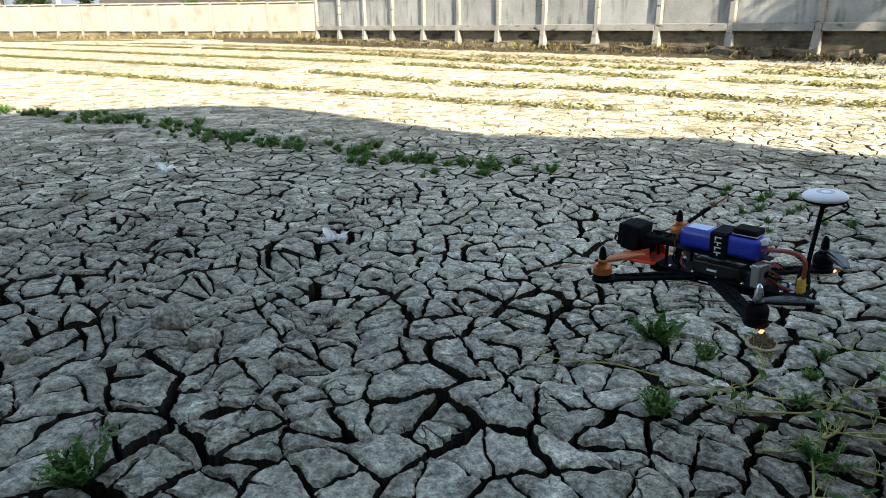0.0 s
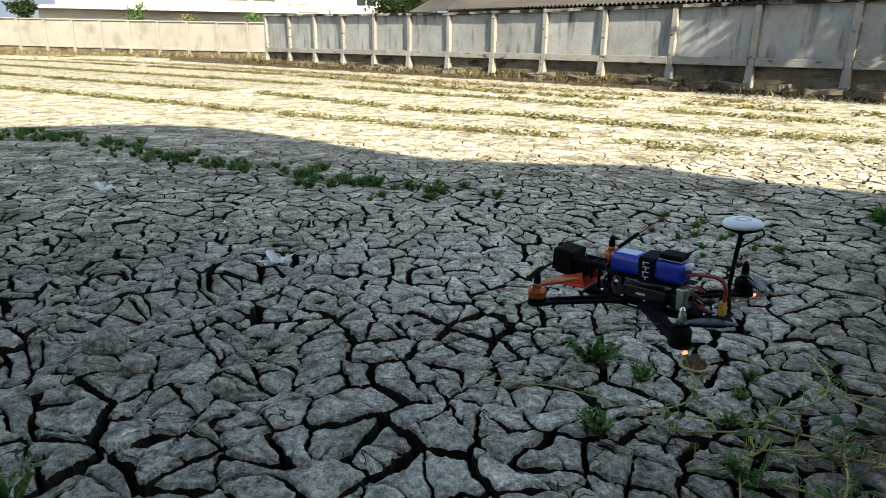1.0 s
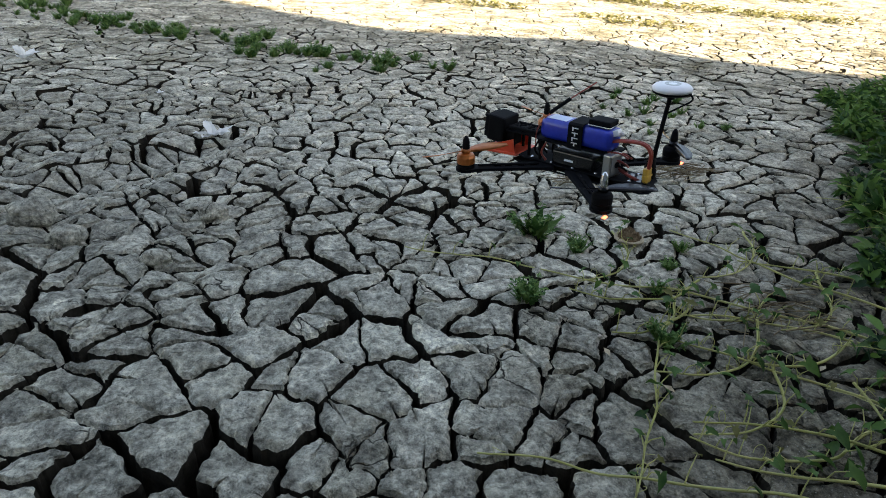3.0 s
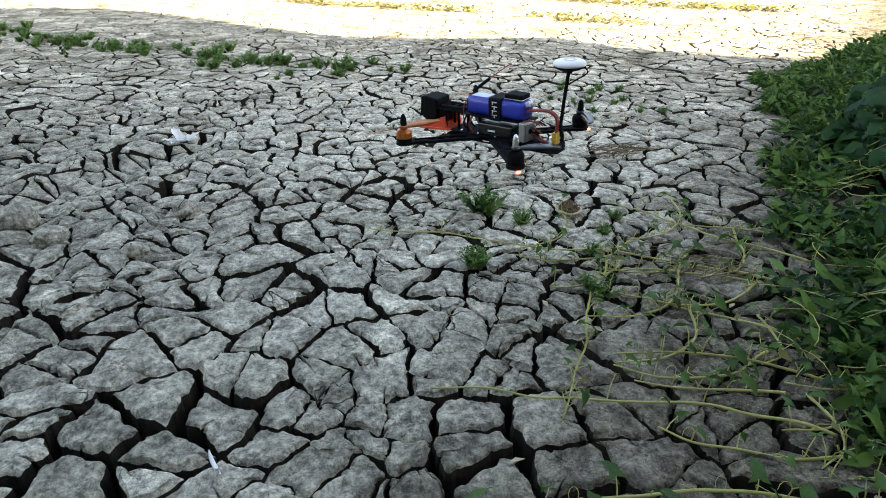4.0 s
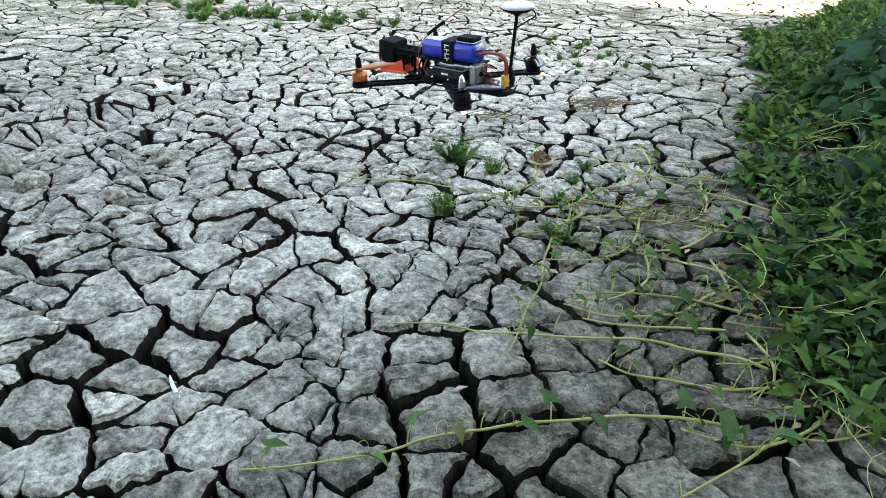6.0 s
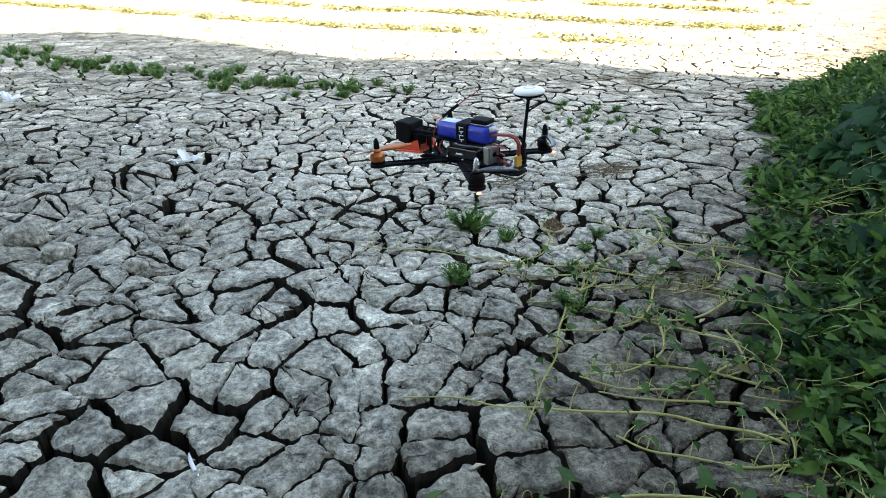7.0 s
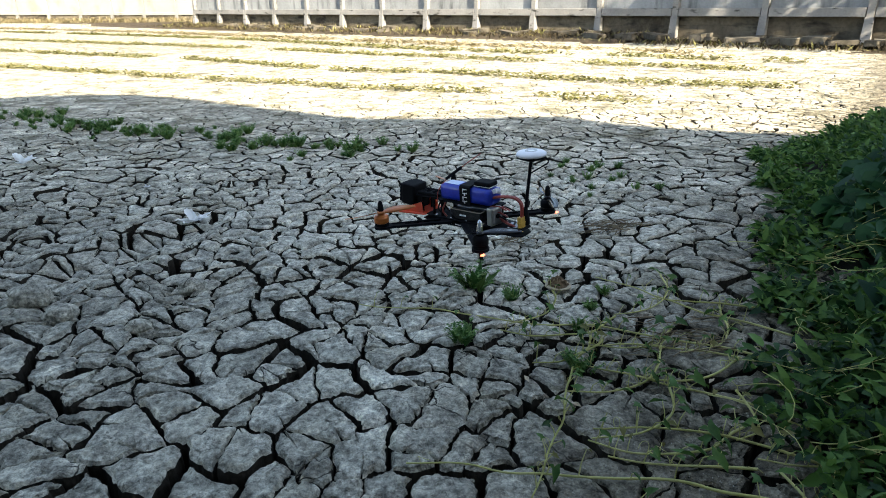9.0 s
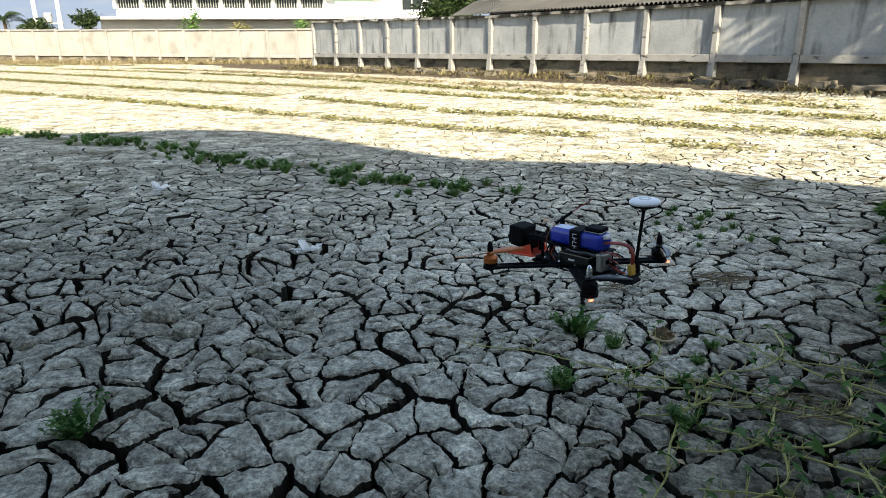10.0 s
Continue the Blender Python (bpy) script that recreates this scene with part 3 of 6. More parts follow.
def build_rubble():
    r = random.Random(11)
    shape = []
    for k in range(5):
        bm = box(bmesh.new(), (1, 1, 1), (0, 0, 0), bevel=0.06)
        for v in bm.verts:
            v.co += Vector((r.uniform(-0.07, 0.07), r.uniform(-0.07, 0.07), r.uniform(-0.07, 0.07)))
        me = bpy.data.meshes.new("slab")
        bm.to_mesh(me)
        bm.free()
        me.materials.append(RUBBLE)
        shape.append(me)
    for k in range(84):
        s = r.uniform(3, 33)
        d = r.uniform(0.35, 1.25)
        p = WALL_FROM + WALL_DIR * s + Vector((-0.814, -0.581, 0)) * d
        ob = new("concrete_slab", shape[k % 5])
        lx, ly, lz = r.uniform(0.2, 0.9), r.uniform(0.15, 0.45), r.uniform(0.07, 0.20)
        ob.scale = (lx, ly, lz)
        ob.rotation_euler = (r.uniform(-0.12, 0.12), r.uniform(-0.12, 0.12), math.radians(WALL_TURN) + r.uniform(-0.5, 0.5))
        ob.location = (p.x, p.y, bank(p.x, p.y) + lz * 0.32 + (height(p.x, p.y) if p.y < 17 else 0))
        tagged(ob, "broken grey concrete slab lying at the wall's foot", "rubble", "rubble along the wall")


build_rubble()


# ---- buildings and trees beyond the walls ----
def build_white_block():
    b = thing("white_building", -31.3, 80, 0, label="long white three-storey building with barred dark windows", category="building")
    bm = box(bmesh.new(), (25.2, 12, 14), (13.2, 6.6, 7))
    part("wall", bm, WHITE_WALL, b)
    bay = 2.95
    for floor in range(3):
        z = 4.45 + 3.5 * floor
        # the band's grey includes the shade under the ledge
        bm = box(bmesh.new(), (27.0, 1.2, 1.0), (12.6, 0.2, z - 0.5), bevel=0.03)
        part("slab_edge", bm, GREY_BAND, b)
        bm = box(bmesh.new(), (27.6, 2.7, 0.30), (12.7, -0.55, z + 0.155), bevel=0.03)
        part("ledge", bm, WHITE_WALL, b)
        for k in range(8):
            x = 0.65 + bay * k + 1.5
            win = raw("window", [(x - 1.28, 0.52, z + 1.28), (x + 1.28, 0.52, z + 1.28), (x + 1.28, 0.52, z + 2.55), (x - 1.28, 0.52, z + 2.55)], [(0, 1, 2, 3)], WINDOW_DARK, b)
            bm = bmesh.new()
            for zz, hh in ((z + 1.24, 0.08), (z + 2.59, 0.08)):
                box(bm, (2.7, 0.12, hh), (x, 0.50, zz))
            part("frame", bm, WHITE_WALL, win)
            bm = bmesh.new()
            for j in range(9):
                box(bm, (0.075, 0.06, 0.88), (x - 1.15 + j * 0.2875, 0.44, z + 1.72))
            part("grille", bm, BAR_PALE, win)
        for k in range(9):
            part("pier", box(bmesh.new(), (0.36, 0.30, 1.35), (0.63 + bay * k, 0.46, z + 1.93)), WHITE_WALL, b)
    # stair wing
    for floor in range(3):
        z = 4.45 + 3.5 * floor
        bm = box(bmesh.new(), (4.4, 0.1, 1.5), (27.6, 0.27, z + 1.85))
        part("green_panel", bm, GREEN_WALL, b, "pale green painted panel")
        bm = box(bmesh.new(), (2.4, 0.3, 0.45), (27.8, 0.2, z + 0.45), bevel=0.02)
        part("vent", bm, GREY_BAND, b)
        bm = box(bmesh.new(), (5.2, 2.2, 0.75), (28.6, 0.2, z - 0.35), bevel=0.04)
        part("ledge", bm, WHITE_WALL, b)
        bm = box(bmesh.new(), (2.6, 1.6, 1.2), (31.5, 0.4, z + 0.55), (0, -14, 0), bevel=0.04)
        part("stair_parapet", bm, WHITE_WALL, b)
        win = raw("window", [(33.2, 0.30, z + 1.1), (35.4, 0.30, z + 1.1), (35.4, 0.30, z + 2.7), (33.2, 0.30, z + 2.7)], [(0, 1, 2, 3)], WINDOW_DARK, b)
        bm = box(bmesh.new(), (0.12, 0.1, 1.6), (34.3, 0.26, z + 1.9))
        part("frame", bm, WHITE_WALL, win)
    bm = box(bmesh.new(), (10.5, 10, 14), (31.0, 5.35, 7))
    part("stair_block", bm, WHITE_WALL, b)


build_white_block()


def build_shed():
    """The long tiled roof that runs behind the wall, with a small lower roof at its end."""
    b = thing("tiled_shed", *(WALL_FROM + Vector((0.814, 0.581, 0)) * 0.9), WALL_TURN, label="low shed with a grey corrugated tile roof behind the wall", category="shed")
    end, ridge_at, eave_at = 41.0, 3.1, -0.5

    def slope(name, low, high, rows, courses, wave):
        """Waved tiles between an eave and a ridge; each is a pair of ends."""
        n = int((Vector(low[1]) - Vector(low[0])).length / 0.0285)
        verts, faces, w = [], [], n + 1
        for j in range(rows + 1):
            f = j / rows
            lap = 0.022 * ((f * courses) % 1.0)
            for k in range(n + 1):
                u = k / n
                a, c = Vector(low[0]).lerp(Vector(low[1]), u), Vector(high[0]).lerp(Vector(high[1]), u)
                p = a.lerp(c, f)
                verts.append((p.x, p.y, p.z + wave * abs(math.sin(math.pi * k / 6.0)) ** 0.7 - lap))
        for j in range(rows):
            for k in range(n):
                q = j * w + k
                faces.append((q, q + 1, q + 1 + w, q + w))
        return raw(name, verts, faces, ROOF_GREY, b, smooth=True)

    def ridge(x):
        return Vector((x, ridge_at + 0.13 * (x - 12.2), 3.91 - 0.045 * (x - 12.2)))

    def eave(x):
        return Vector((x, eave_at, 2.50 - 0.004 * (x - 12.0)))

    slope("roof_front", (eave(13.9), eave(end)), (ridge(12.2), ridge(end)), 20, 5, 0.095)
    slope("lower_roof", (eave(11.5), eave(15.0)), (Vector((11.3, 1.1, 3.16)), Vector((13.0, 1.1, 3.20))), 8, 2, 0.03)
    r0, r1 = ridge(12.2), ridge(end)
    back = [r0, r1, r1 + Vector((0, 4, -1.3)), r0 + Vector((0.6, 4, -1.3))]
    raw("roof_back", [*back, *[p - Vector((0, 0, 0.05)) for p in back]], [(0, 1, 2, 3), (7, 6, 5, 4), (0, 3, 7, 4), (1, 0, 4, 5), (2, 1, 5, 6), (3, 2, 6, 7)], ROOF_GREY, b)
    part("ridge_cap", tube(bmesh.new(), [r0, r1], 0.06, 10), ROOF_GREY, b)
    part("wall", plate(bmesh.new(), [(14.1, -0.3), (end - 0.3, -0.3), (end - 0.3, ridge_at + 5.5), (13.0, ridge_at + 3.4)], 0, 2.05), CONCRETE, b)
    raw("gable", [(13.9, eave_at, 2.40), (12.3, ridge_at, 3.85), (12.9, ridge_at + 3.9, 2.6), (13.2, 1.0, 2.0)], [(0, 3, 1), (1, 3, 2)], CONCRETE, b)


build_shed()


def hip_house(name, x, y, w, d, ze, zr, wallmat, roofmat, label, rz=0):
    b = thing(name, x, y, 0, rz, label=label, category="house")
    part("wall", box(bmesh.new(), (w, d, ze), (0, 0, ze / 2)), wallmat, b)
    bm = bmesh.new()
    o = 0.5
    c = [bm.verts.new((sx * (w / 2 + o), sy * (d / 2 + o), ze)) for sx, sy in ((-1, -1), (1, -1), (1, 1), (-1, 1))]
    r = [bm.verts.new((-w * 0.12, 0, zr)), bm.verts.new((w * 0.12, 0, zr))]
    for f in ((c[0], c[1], r[1], r[0]), (c[1], c[2], r[1]), (c[2], c[3], r[0], r[1]), (c[3], c[0], r[0]), (c[3], c[2], c[1], c[0])):
        bm.faces.new(f)
    part("roof", bm, roofmat, b)
    return b


hip_house("orange_roofed_house", 20.4, 73, 9, 8, 6.6, 8.5, WHITE_WALL, ROOF_ORANGE, "house with an orange tiled roof beyond the shed")


def build_blue_house():
    b = thing("grey_blue_house", 32, 48, 0, label="grey house with a pale blue flat roof edge", category="house")
    part("wall", box(bmesh.new(), (25, 3, 6.0), (0, -2.5, 3.0)), GREY_PAINT, b)
    part("roof_edge", box(bmesh.new(), (26.4, 4.2, 0.35), (0, -2.7, 6.1), bevel=0.02), BLUE_TRIM, b)
    for x in (-11.2, -4.2, -0.5, 3.0):
        win = part("window", box(bmesh.new(), (1.3, 0.12, 1.7), (x, -4.03, 4.9), bevel=0.02), WHITE_WALL, b)
        part("pane", box(bmesh.new(), (0.9, 0.04, 1.3), (x, -4.1, 4.9)), WINDOW_DARK, win)


build_blue_house()


def tree(name, x, y, z, h, spread, crown_low, seed, mat=CROWN, count=2600, size=0.3, label=""):
    """A trunk with limbs, and clumps of leaves at their ends."""
    r = random.Random(seed)
    t = thing(name, x, y, z, label=label, category="tree")
    bm = bmesh.new()
    fork = crown_low + (h - crown_low) * 0.2
    tube(bm, [(0, 0, -0.2), (0.06, 0, fork * 0.5), (0, 0.05, fork)], [0.05 * h**0.7, 0.04 * h**0.7, 0.03 * h**0.7], 8)
    ends = []
    for k in range(13):
        a, up = r.uniform(0, 6.28), r.uniform(0.1, 1.0)
        d = spread * math.sqrt(max(0.05, 1 - (up - 0.35) ** 2 * 1.6)) * r.uniform(0.45, 0.95)
        e = Vector((math.cos(a) * d, math.sin(a) * d, crown_low + (h - crown_low) * up * 0.9))
        mid = Vector((e.x * 0.4, e.y * 0.4, fork + (e.z - fork) * 0.55))
        tube(bm, [(0, 0, fork - 0.1), mid, e], [0.018 * h**0.7, 0.011 * h**0.7, 0.004], 5)
        ends += [e, (e + mid) / 2]
    part("trunk", bm, BARK, t, smooth=True)
    at = []
    for k in range(count):
        e = r.choice(ends)
        s = spread * 0.30
        at.append((e.x + r.gauss(0, s * 0.6), e.y + r.gauss(0, s * 0.6), max(crown_low * 0.9, e.z + r.gauss(0, s * 0.45))))
    n = len(at)
    v, f = leaves(OVAL, at, rng.uniform(0, 6.28, n), rng.uniform(-1.0, 0.9, n), rng.uniform(-0.9, 0.9, n), rng.uniform(0.6, 1.3, n) * size)
    raw("crown", v, f, mat, t)
    return t


tree("broadleaf_tree", 4.9, 52, 0, 7.1, 3.4, 2.4, 1, count=18000, size=0.30, label="dense dark green broadleaf tree behind the wall")
tree("garden_tree", 20.4, 38.6, 0, 5.8, 2.4, 2.6, 2, count=3600, size=0.3, mat=WEED_SUN, label="yellow-green leafy tree before the grey house")
tree("small_tree", -25.9, 61, 0, 4.5, 1.15, 2.4, 3, count=1300, size=0.32, label="small dark tree behind the far wall")
tree("sapling", -16.2, 58, 0, 4.5, 0.95, 2.6, 4, count=420, size=0.26, mat=WEED, label="thin sapling before the white building")
tree("sapling", -12.3, 58, 0, 3.3, 1.0, 2.2, 5, count=420, size=0.24, mat=WEED_SUN, label="low dry shrub before the white building")
tree("sapling", -6.9, 57, 0, 3.6, 0.9, 2.3, 6, count=420, size=0.24, mat=WEED, label="thin sapling near the wall corner")
tree("small_tree", -31.0, 63, 0, 3.8, 1.4, 2.4, 8, count=1500, size=0.3, label="low bushy tree behind the far wall")


def palm(x, y, h, seed):
    r = random.Random(seed)
    t = thing("palm_tree", x, y, 0, label="palm tree with drooping fronds behind the far wall", category="tree")
    part("trunk", tube(bmesh.new(), [(0, 0, -0.2), (0.15, 0, h * 0.5), (0.1, 0, h)], [0.26, 0.2, 0.17], 8), BARK, t)
    at, hd, pt, rl, sz = [], [], [], [], []
    for k in range(20):
        a, lift, ln = r.uniform(0, 6.28), r.uniform(-0.2, 1.1), r.uniform(1.8, 2.6)
        for j in range(16):
            s = j / 15
            q = s * ln
            for side in (-1, 1):
                at.append((0.1 + math.cos(a) * q * 0.9, math.sin(a) * q * 0.9, h + math.sin(lift) * q - 0.32 * q * q * 0.8))
                hd.append(a + side * 0.9)
                pt.append(-0.4)
                rl.append(0)
                sz.append(0.62 * (1 - 0.6 * abs(s - 0.4)))
    v, f = leaves(BLADE, at, hd, pt, rl, sz)
    raw("crown", v, f, CROWN, t)


# tree added out of view to throw broken shade on the wall's right end
tree("added_shade_tree", 15.0, 7.9, 0, 9.5, 3.2, 4.6, 12, count=5200, size=0.34, label="added unseen open-crowned tree that shades the boundary wall")
palm(-45.0, 84, 4.9, 3)
palm(-43.2, 86, 4.3, 5)


def build_sky_backdrop():
    """Hazy pale blue sky low over the field, far beyond everything."""
    m = bpy.data.materials.new("low_sky")
    m.use_nodes = True
    nt = m.node_tree
    nt.nodes.remove(nt.nodes["Principled BSDF"])
    em, co, sep = nt.nodes.new("ShaderNodeEmission"), nt.nodes.new("ShaderNodeNewGeometry"), nt.nodes.new("ShaderNodeSeparateXYZ")
    nt.links.new(co.outputs["Position"], sep.inputs[0])
    up, ramp = nt.nodes.new("ShaderNodeMapRange"), nt.nodes.new("ShaderNodeMix")
    up.inputs[1].default_value, up.inputs[2].default_value = 0.0, 320.0
    ramp.data_type = "RGBA"
    ramp.inputs[6].default_value, ramp.inputs[7].default_value = (0.146, 0.171, 0.223, 1), (0.081, 0.146, 0.26, 1)
    cloud, lit, both = nt.nodes.new("ShaderNodeTexNoise"), nt.nodes.new("ShaderNodeMapRange"), nt.nodes.new("ShaderNodeMix")
    stretch = nt.nodes.new("ShaderNodeMapping")
    stretch.inputs["Scale"].default_value = (0.004, 0.004, 0.012)
    nt.links.new(co.outputs["Position"], stretch.inputs[0])
    nt.links.new(stretch.outputs[0], cloud.inputs["Vector"])
    cloud.inputs["Detail"].default_value = 6.0
    lit.inputs[1].default_value, lit.inputs[2].default_value, lit.inputs[4].default_value = 0.45, 0.80, 0.3
    nt.links.new(cloud.outputs["Fac"], lit.inputs[0])
    both.data_type = "RGBA"
    both.inputs[7].default_value = (0.223, 0.229, 0.248, 1)
    nt.links.new(sep.outputs[2], up.inputs[0])
    nt.links.new(up.outputs[0], ramp.inputs[0])
    nt.links.new(lit.outputs[0], both.inputs[0])
    nt.links.new(ramp.outputs[2], both.inputs[6])
    nt.links.new(both.outputs[2], em.inputs[0])
    nt.links.new(em.outputs[0], nt.nodes["Material Output"].inputs[0])
    verts, faces = [], []
    for k in range(41):
        a = math.radians(15 + 150 * k / 40)
        verts += [(1400 * math.cos(a), 1400 * math.sin(a), z) for z in (-30.0, 150.0, 330.0)]
    for k in range(40):
        q = 3 * k
        faces += [(q, q + 3, q + 4, q + 1), (q + 1, q + 4, q + 5, q + 2)]
    tagged(raw("backdrop", verts, faces, m), "hazy pale blue sky above the horizon", "sky", kind="structure")


build_sky_backdrop()


def build_power_poles():
    t = thing("power_pole_frame", -40.4, 85, 0, label="pair of white concrete power poles with crossarms", category="power pole")
    for x in (-1.35, 1.35):
        part("pole", tube(bmesh.new(), [(x, 0, 0), (x * 1.02, 0, 9.5)], [0.28, 0.2], 10), WHITE_WALL, t)
    for z, w in ((9.2, 4.6), (7.5, 3.2), (4.3, 3.6)):
        part("crossarm", box(bmesh.new(), (w, 0.18, 0.14), (0, -0.1, z)), GREY_BAND, t)
        if z > 5:
            for k in range(4):
                x = -w / 2 + 0.3 + k * (w - 0.6) / 3
                part("insulator", lathe(bmesh.new(), [(0.06, 0), (0.14, 0.1), (0.08, 0.2), (0.14, 0.3), (0.05, 0.42)], (x, -0.1, z + 0.07), 8), BLACK, t)
    part("transformer", lathe(bmesh.new(), [(0.4, 0), (0.45, 0.1), (0.45, 1.0), (0.35, 1.1)], (0.1, -0.1, 4.37), 12), GREY_BAND, t)


build_power_poles()


def build_rear_block():
    """An unseen block added behind the camera, in whose shade the near field lies."""
    # the plan follows the edge of the shade it has to cast
    edge = [(-14, 8.4), (-5, 8.8), (-2.9, 9.15), (-1.7, 8.9), (-0.75, 8.1), (0.55, 6.6), (1.08, 6.05), (1.9, 5.75), (2.98, 5.55), (3.35, 5.15), (4.3, 4.3), (4.7, 4.05), (7.0, 3.9), (16, 3.6)]
    h = 7.7
    ox, oy = (h / math.tan(SUN_EL) * a for a in SUN_AZ)
    front = [(x + ox, y + oy) for x, y in edge]
    b = thing("rear_shade_block", label="plain grey unseen block that shades the near field", category="building")
    part("wall", plate(bmesh.new(), [*[(x, y) for x, y in front], (21, -26), (-10, -26)][::-1], 0, h), CONCRETE, b)


build_rear_block()


# ---- the quadcopter ----
def motor(parent, x, y, bell, cap, blade, turn, led):
    m = part("motor", lathe(bmesh.new(), [(0.012, -0.002), (0.0145, 0.0), (0.0145, 0.005), (0.0135, 0.006)], (x, y, 0.004), 24), BLACK, parent, smooth=False)
    part("bell", lathe(bmesh.new(), [(0.0135, 0.0105), (0.0152, 0.012), (0.0152, 0.022), (0.0125, 0.0265), (0.006, 0.028)], (x, y, 0), 24), bell, m)
    prof = [(0.0058, 0.0355), (0.0062, 0.038), (0.0058, 0.046), (0.0044, 0.053), (0.0018, 0.057)]
    part("prop_nut", lathe(bmesh.new(), prof, (x, y, 0), 16), cap, m)
    bm = bmesh.new()
    lathe(bm, [(0.0075, 0.0285), (0.0075, 0.0352)], (x, y, 0), 16)
    for side in (0, math.pi):
        rows = []
        n = 9
        for k in range(n + 1):
            s = k / n
            r = 0.006 + 0.070 * s
            chord = 0.006 + 0.0125 * math.sin(min(1.0, s * 1.35 + 0.12) * math.pi * 0.62) * (1 - 0.75 * max(0, s - 0.72) / 0.28)
            twist = math.radians(34 - 24 * s)
            sweep = 0.003 * math.sin(s * 3.0)
            a = turn + side
            ring = []
            for u, t in ((-0.42, 0.0), (0.0, 0.0009), (0.58, 0.0), (0.0, -0.0004)):
                cx, cz = (u * chord + sweep) * math.cos(twist), (u * chord) * math.sin(twist) + t + 0.0318
                ring.append(bm.verts.new((x + r * math.cos(a) - cx * math.sin(a), y + r * math.sin(a) + cx * math.cos(a), cz)))
            rows.append(ring)
        for p, q in zip(rows, rows[1:]):
            for j in range(4):
                bm.faces.new((p[j], p[(j + 1) % 4], q[(j + 1) % 4], q[j]))
        bm.faces.new(rows[-1])
    part("propeller", bm, blade, m, smooth=True)
    if led:
        part("led", box(bmesh.new(), (0.005, 0.009, 0.0025), (x * 1.11, y * 1.11, -0.004), bevel=0.0008), LED, m, "glowing red light under the motor")
    return m


def build_drone():
    d = thing("quadcopter", 0.73, 0.80, 0.58, 128.5, -2.5, 1.5, label="black carbon quadcopter hovering with blue battery and orange front propellers", category="drone")
    d.scale = (1.25, 1.25, 1.25)
    a = 0.1237
    # arms: flat plates with slots, a pair of layers each
    for sx, sy in ((1, 1), (1, -1), (-1, 1), (-1, -1)):
        ang = math.atan2(sy, sx)
        ln = a * math.sqrt(2)
        bm = bmesh.new()
        edge = [(0.030, -0.016), (0.075, -0.0135), (ln - 0.022, -0.0105)]
        tip = [(ln + 0.0165 * math.cos(t), 0.0165 * math.sin(t)) for t in np.linspace(-1.9, 1.9, 10)]
        outline = [*edge, *tip, *[(x, -y) for x, y in edge[::-1]]]
        plate(bm, outline, -0.0025, 0.0025, pose(0, 0, 0.001, 0, 0, math.degrees(ang)))
        arm = part("arm", bm, CARBON, d)
        bm = bmesh.new()
        for s in (0.062, 0.083, 0.104, 0.122):
            box(bm, (0.011, 0.007, 0.0012), (s * math.cos(ang), s * math.sin(ang), 0.0042), (0, 0, math.degrees(ang)))
        part("slot", bm, BLACK_GLOSS, arm)
        bm = bmesh.new()
        p = [(0.05 * math.cos(ang), 0.05 * math.sin(ang) + 0.004, 0.006), (0.09 * math.cos(ang), 0.09 * math.sin(ang) + 0.003, 0.0062), ((ln - 0.02) * math.cos(ang), (ln - 0.02) * math.sin(ang), 0.006)]
        tube(bm, smoothline(p, 4), 0.0016, 6)
        part("motor_lead", bm, BLACK, arm)
    motor(d, a, a, ORANGE, BLACK, ORANGE_BLADE, radians(62), False)
    motor(d, a, -a, ORANGE, BLACK, ORANGE_BLADE, radians(-20), False)
    motor(d, -a, a, BLACK, STEEL, BLACK_GLOSS, radians(35), True)
    motor(d, -a, -a, BLACK, BLACK, BLACK_GLOSS, radians(130), True)
    # body plates
    out = [(0.098, -0.020), (0.098, 0.020), (0.070, 0.029), (-0.070, 0.029), (-0.100, 0.024), (-0.138, 0.024), (-0.148, 0.014), (-0.148, -0.014), (-0.138, -0.024), (-0.100, -0.024), (-0.070, -0.029), (0.070, -0.029)]
    part("bottom_plate", plate(bmesh.new(), out[::-1], -0.0075, -0.0045), CARBON, d)
    part("lower_deck", plate(bmesh.new(), out[::-1], 0.0045, 0.0065), CARBON, d)
    screw = None
    for x, y in ((0.06, 0.022), (0.02, 0.024), (-0.02, 0.024), (-0.06, 0.023), (-0.115, 0.017), (-0.13, 0)):
        for s in (1, -1):
            if screw is None:
                screw = ob = part("screw", lathe(bmesh.new(), [(0.0022, 0), (0.0028, 0.0006), (0.002, 0.002)], n=8), STEEL, d)
            elif y or s == 1:
                ob = new("screw", screw.data)
                ob.parent = d
            ob.location = (x, y * s, 0.0067)
    bm = bmesh.new()
    for x in (-0.112, -0.124, -0.136):
        box(bm, (0.007, 0.030, 0.0012), (x, 0, 0.0072), (0, 0, 20))
    part("deck_cutout", bm, BLACK_GLOSS, d)
    deck = [(0.118, -0.019), (0.118, 0.019), (0.055, 0.019), (0.050, 0.024), (-0.085, 0.024), (-0.085, -0.024), (0.050, -0.024), (0.055, -0.019)]
    part("upper_deck", plate(bmesh.new(), deck[::-1], 0.0400, 0.0425), CARBON, d)
    bm = bmesh.new()
    for s in (-1, 1):
        tube(bm, [(0.060, s * 0.014, 0.0475), (0.114, s * 0.014, 0.0475)], 0.0032, 6)
        for k in range(3):
            x = 0.062 + k * 0.017
            tube(bm, [(x, s * 0.014, 0.047), (x + 0.016, -s * 0.014, 0.047)], 0.0018, 5)
    for x in (0.062, 0.086, 0.112):
        tube(bm, [(x, -0.016, 0.0465), (x, 0.016, 0.0465)], 0.0028, 6)
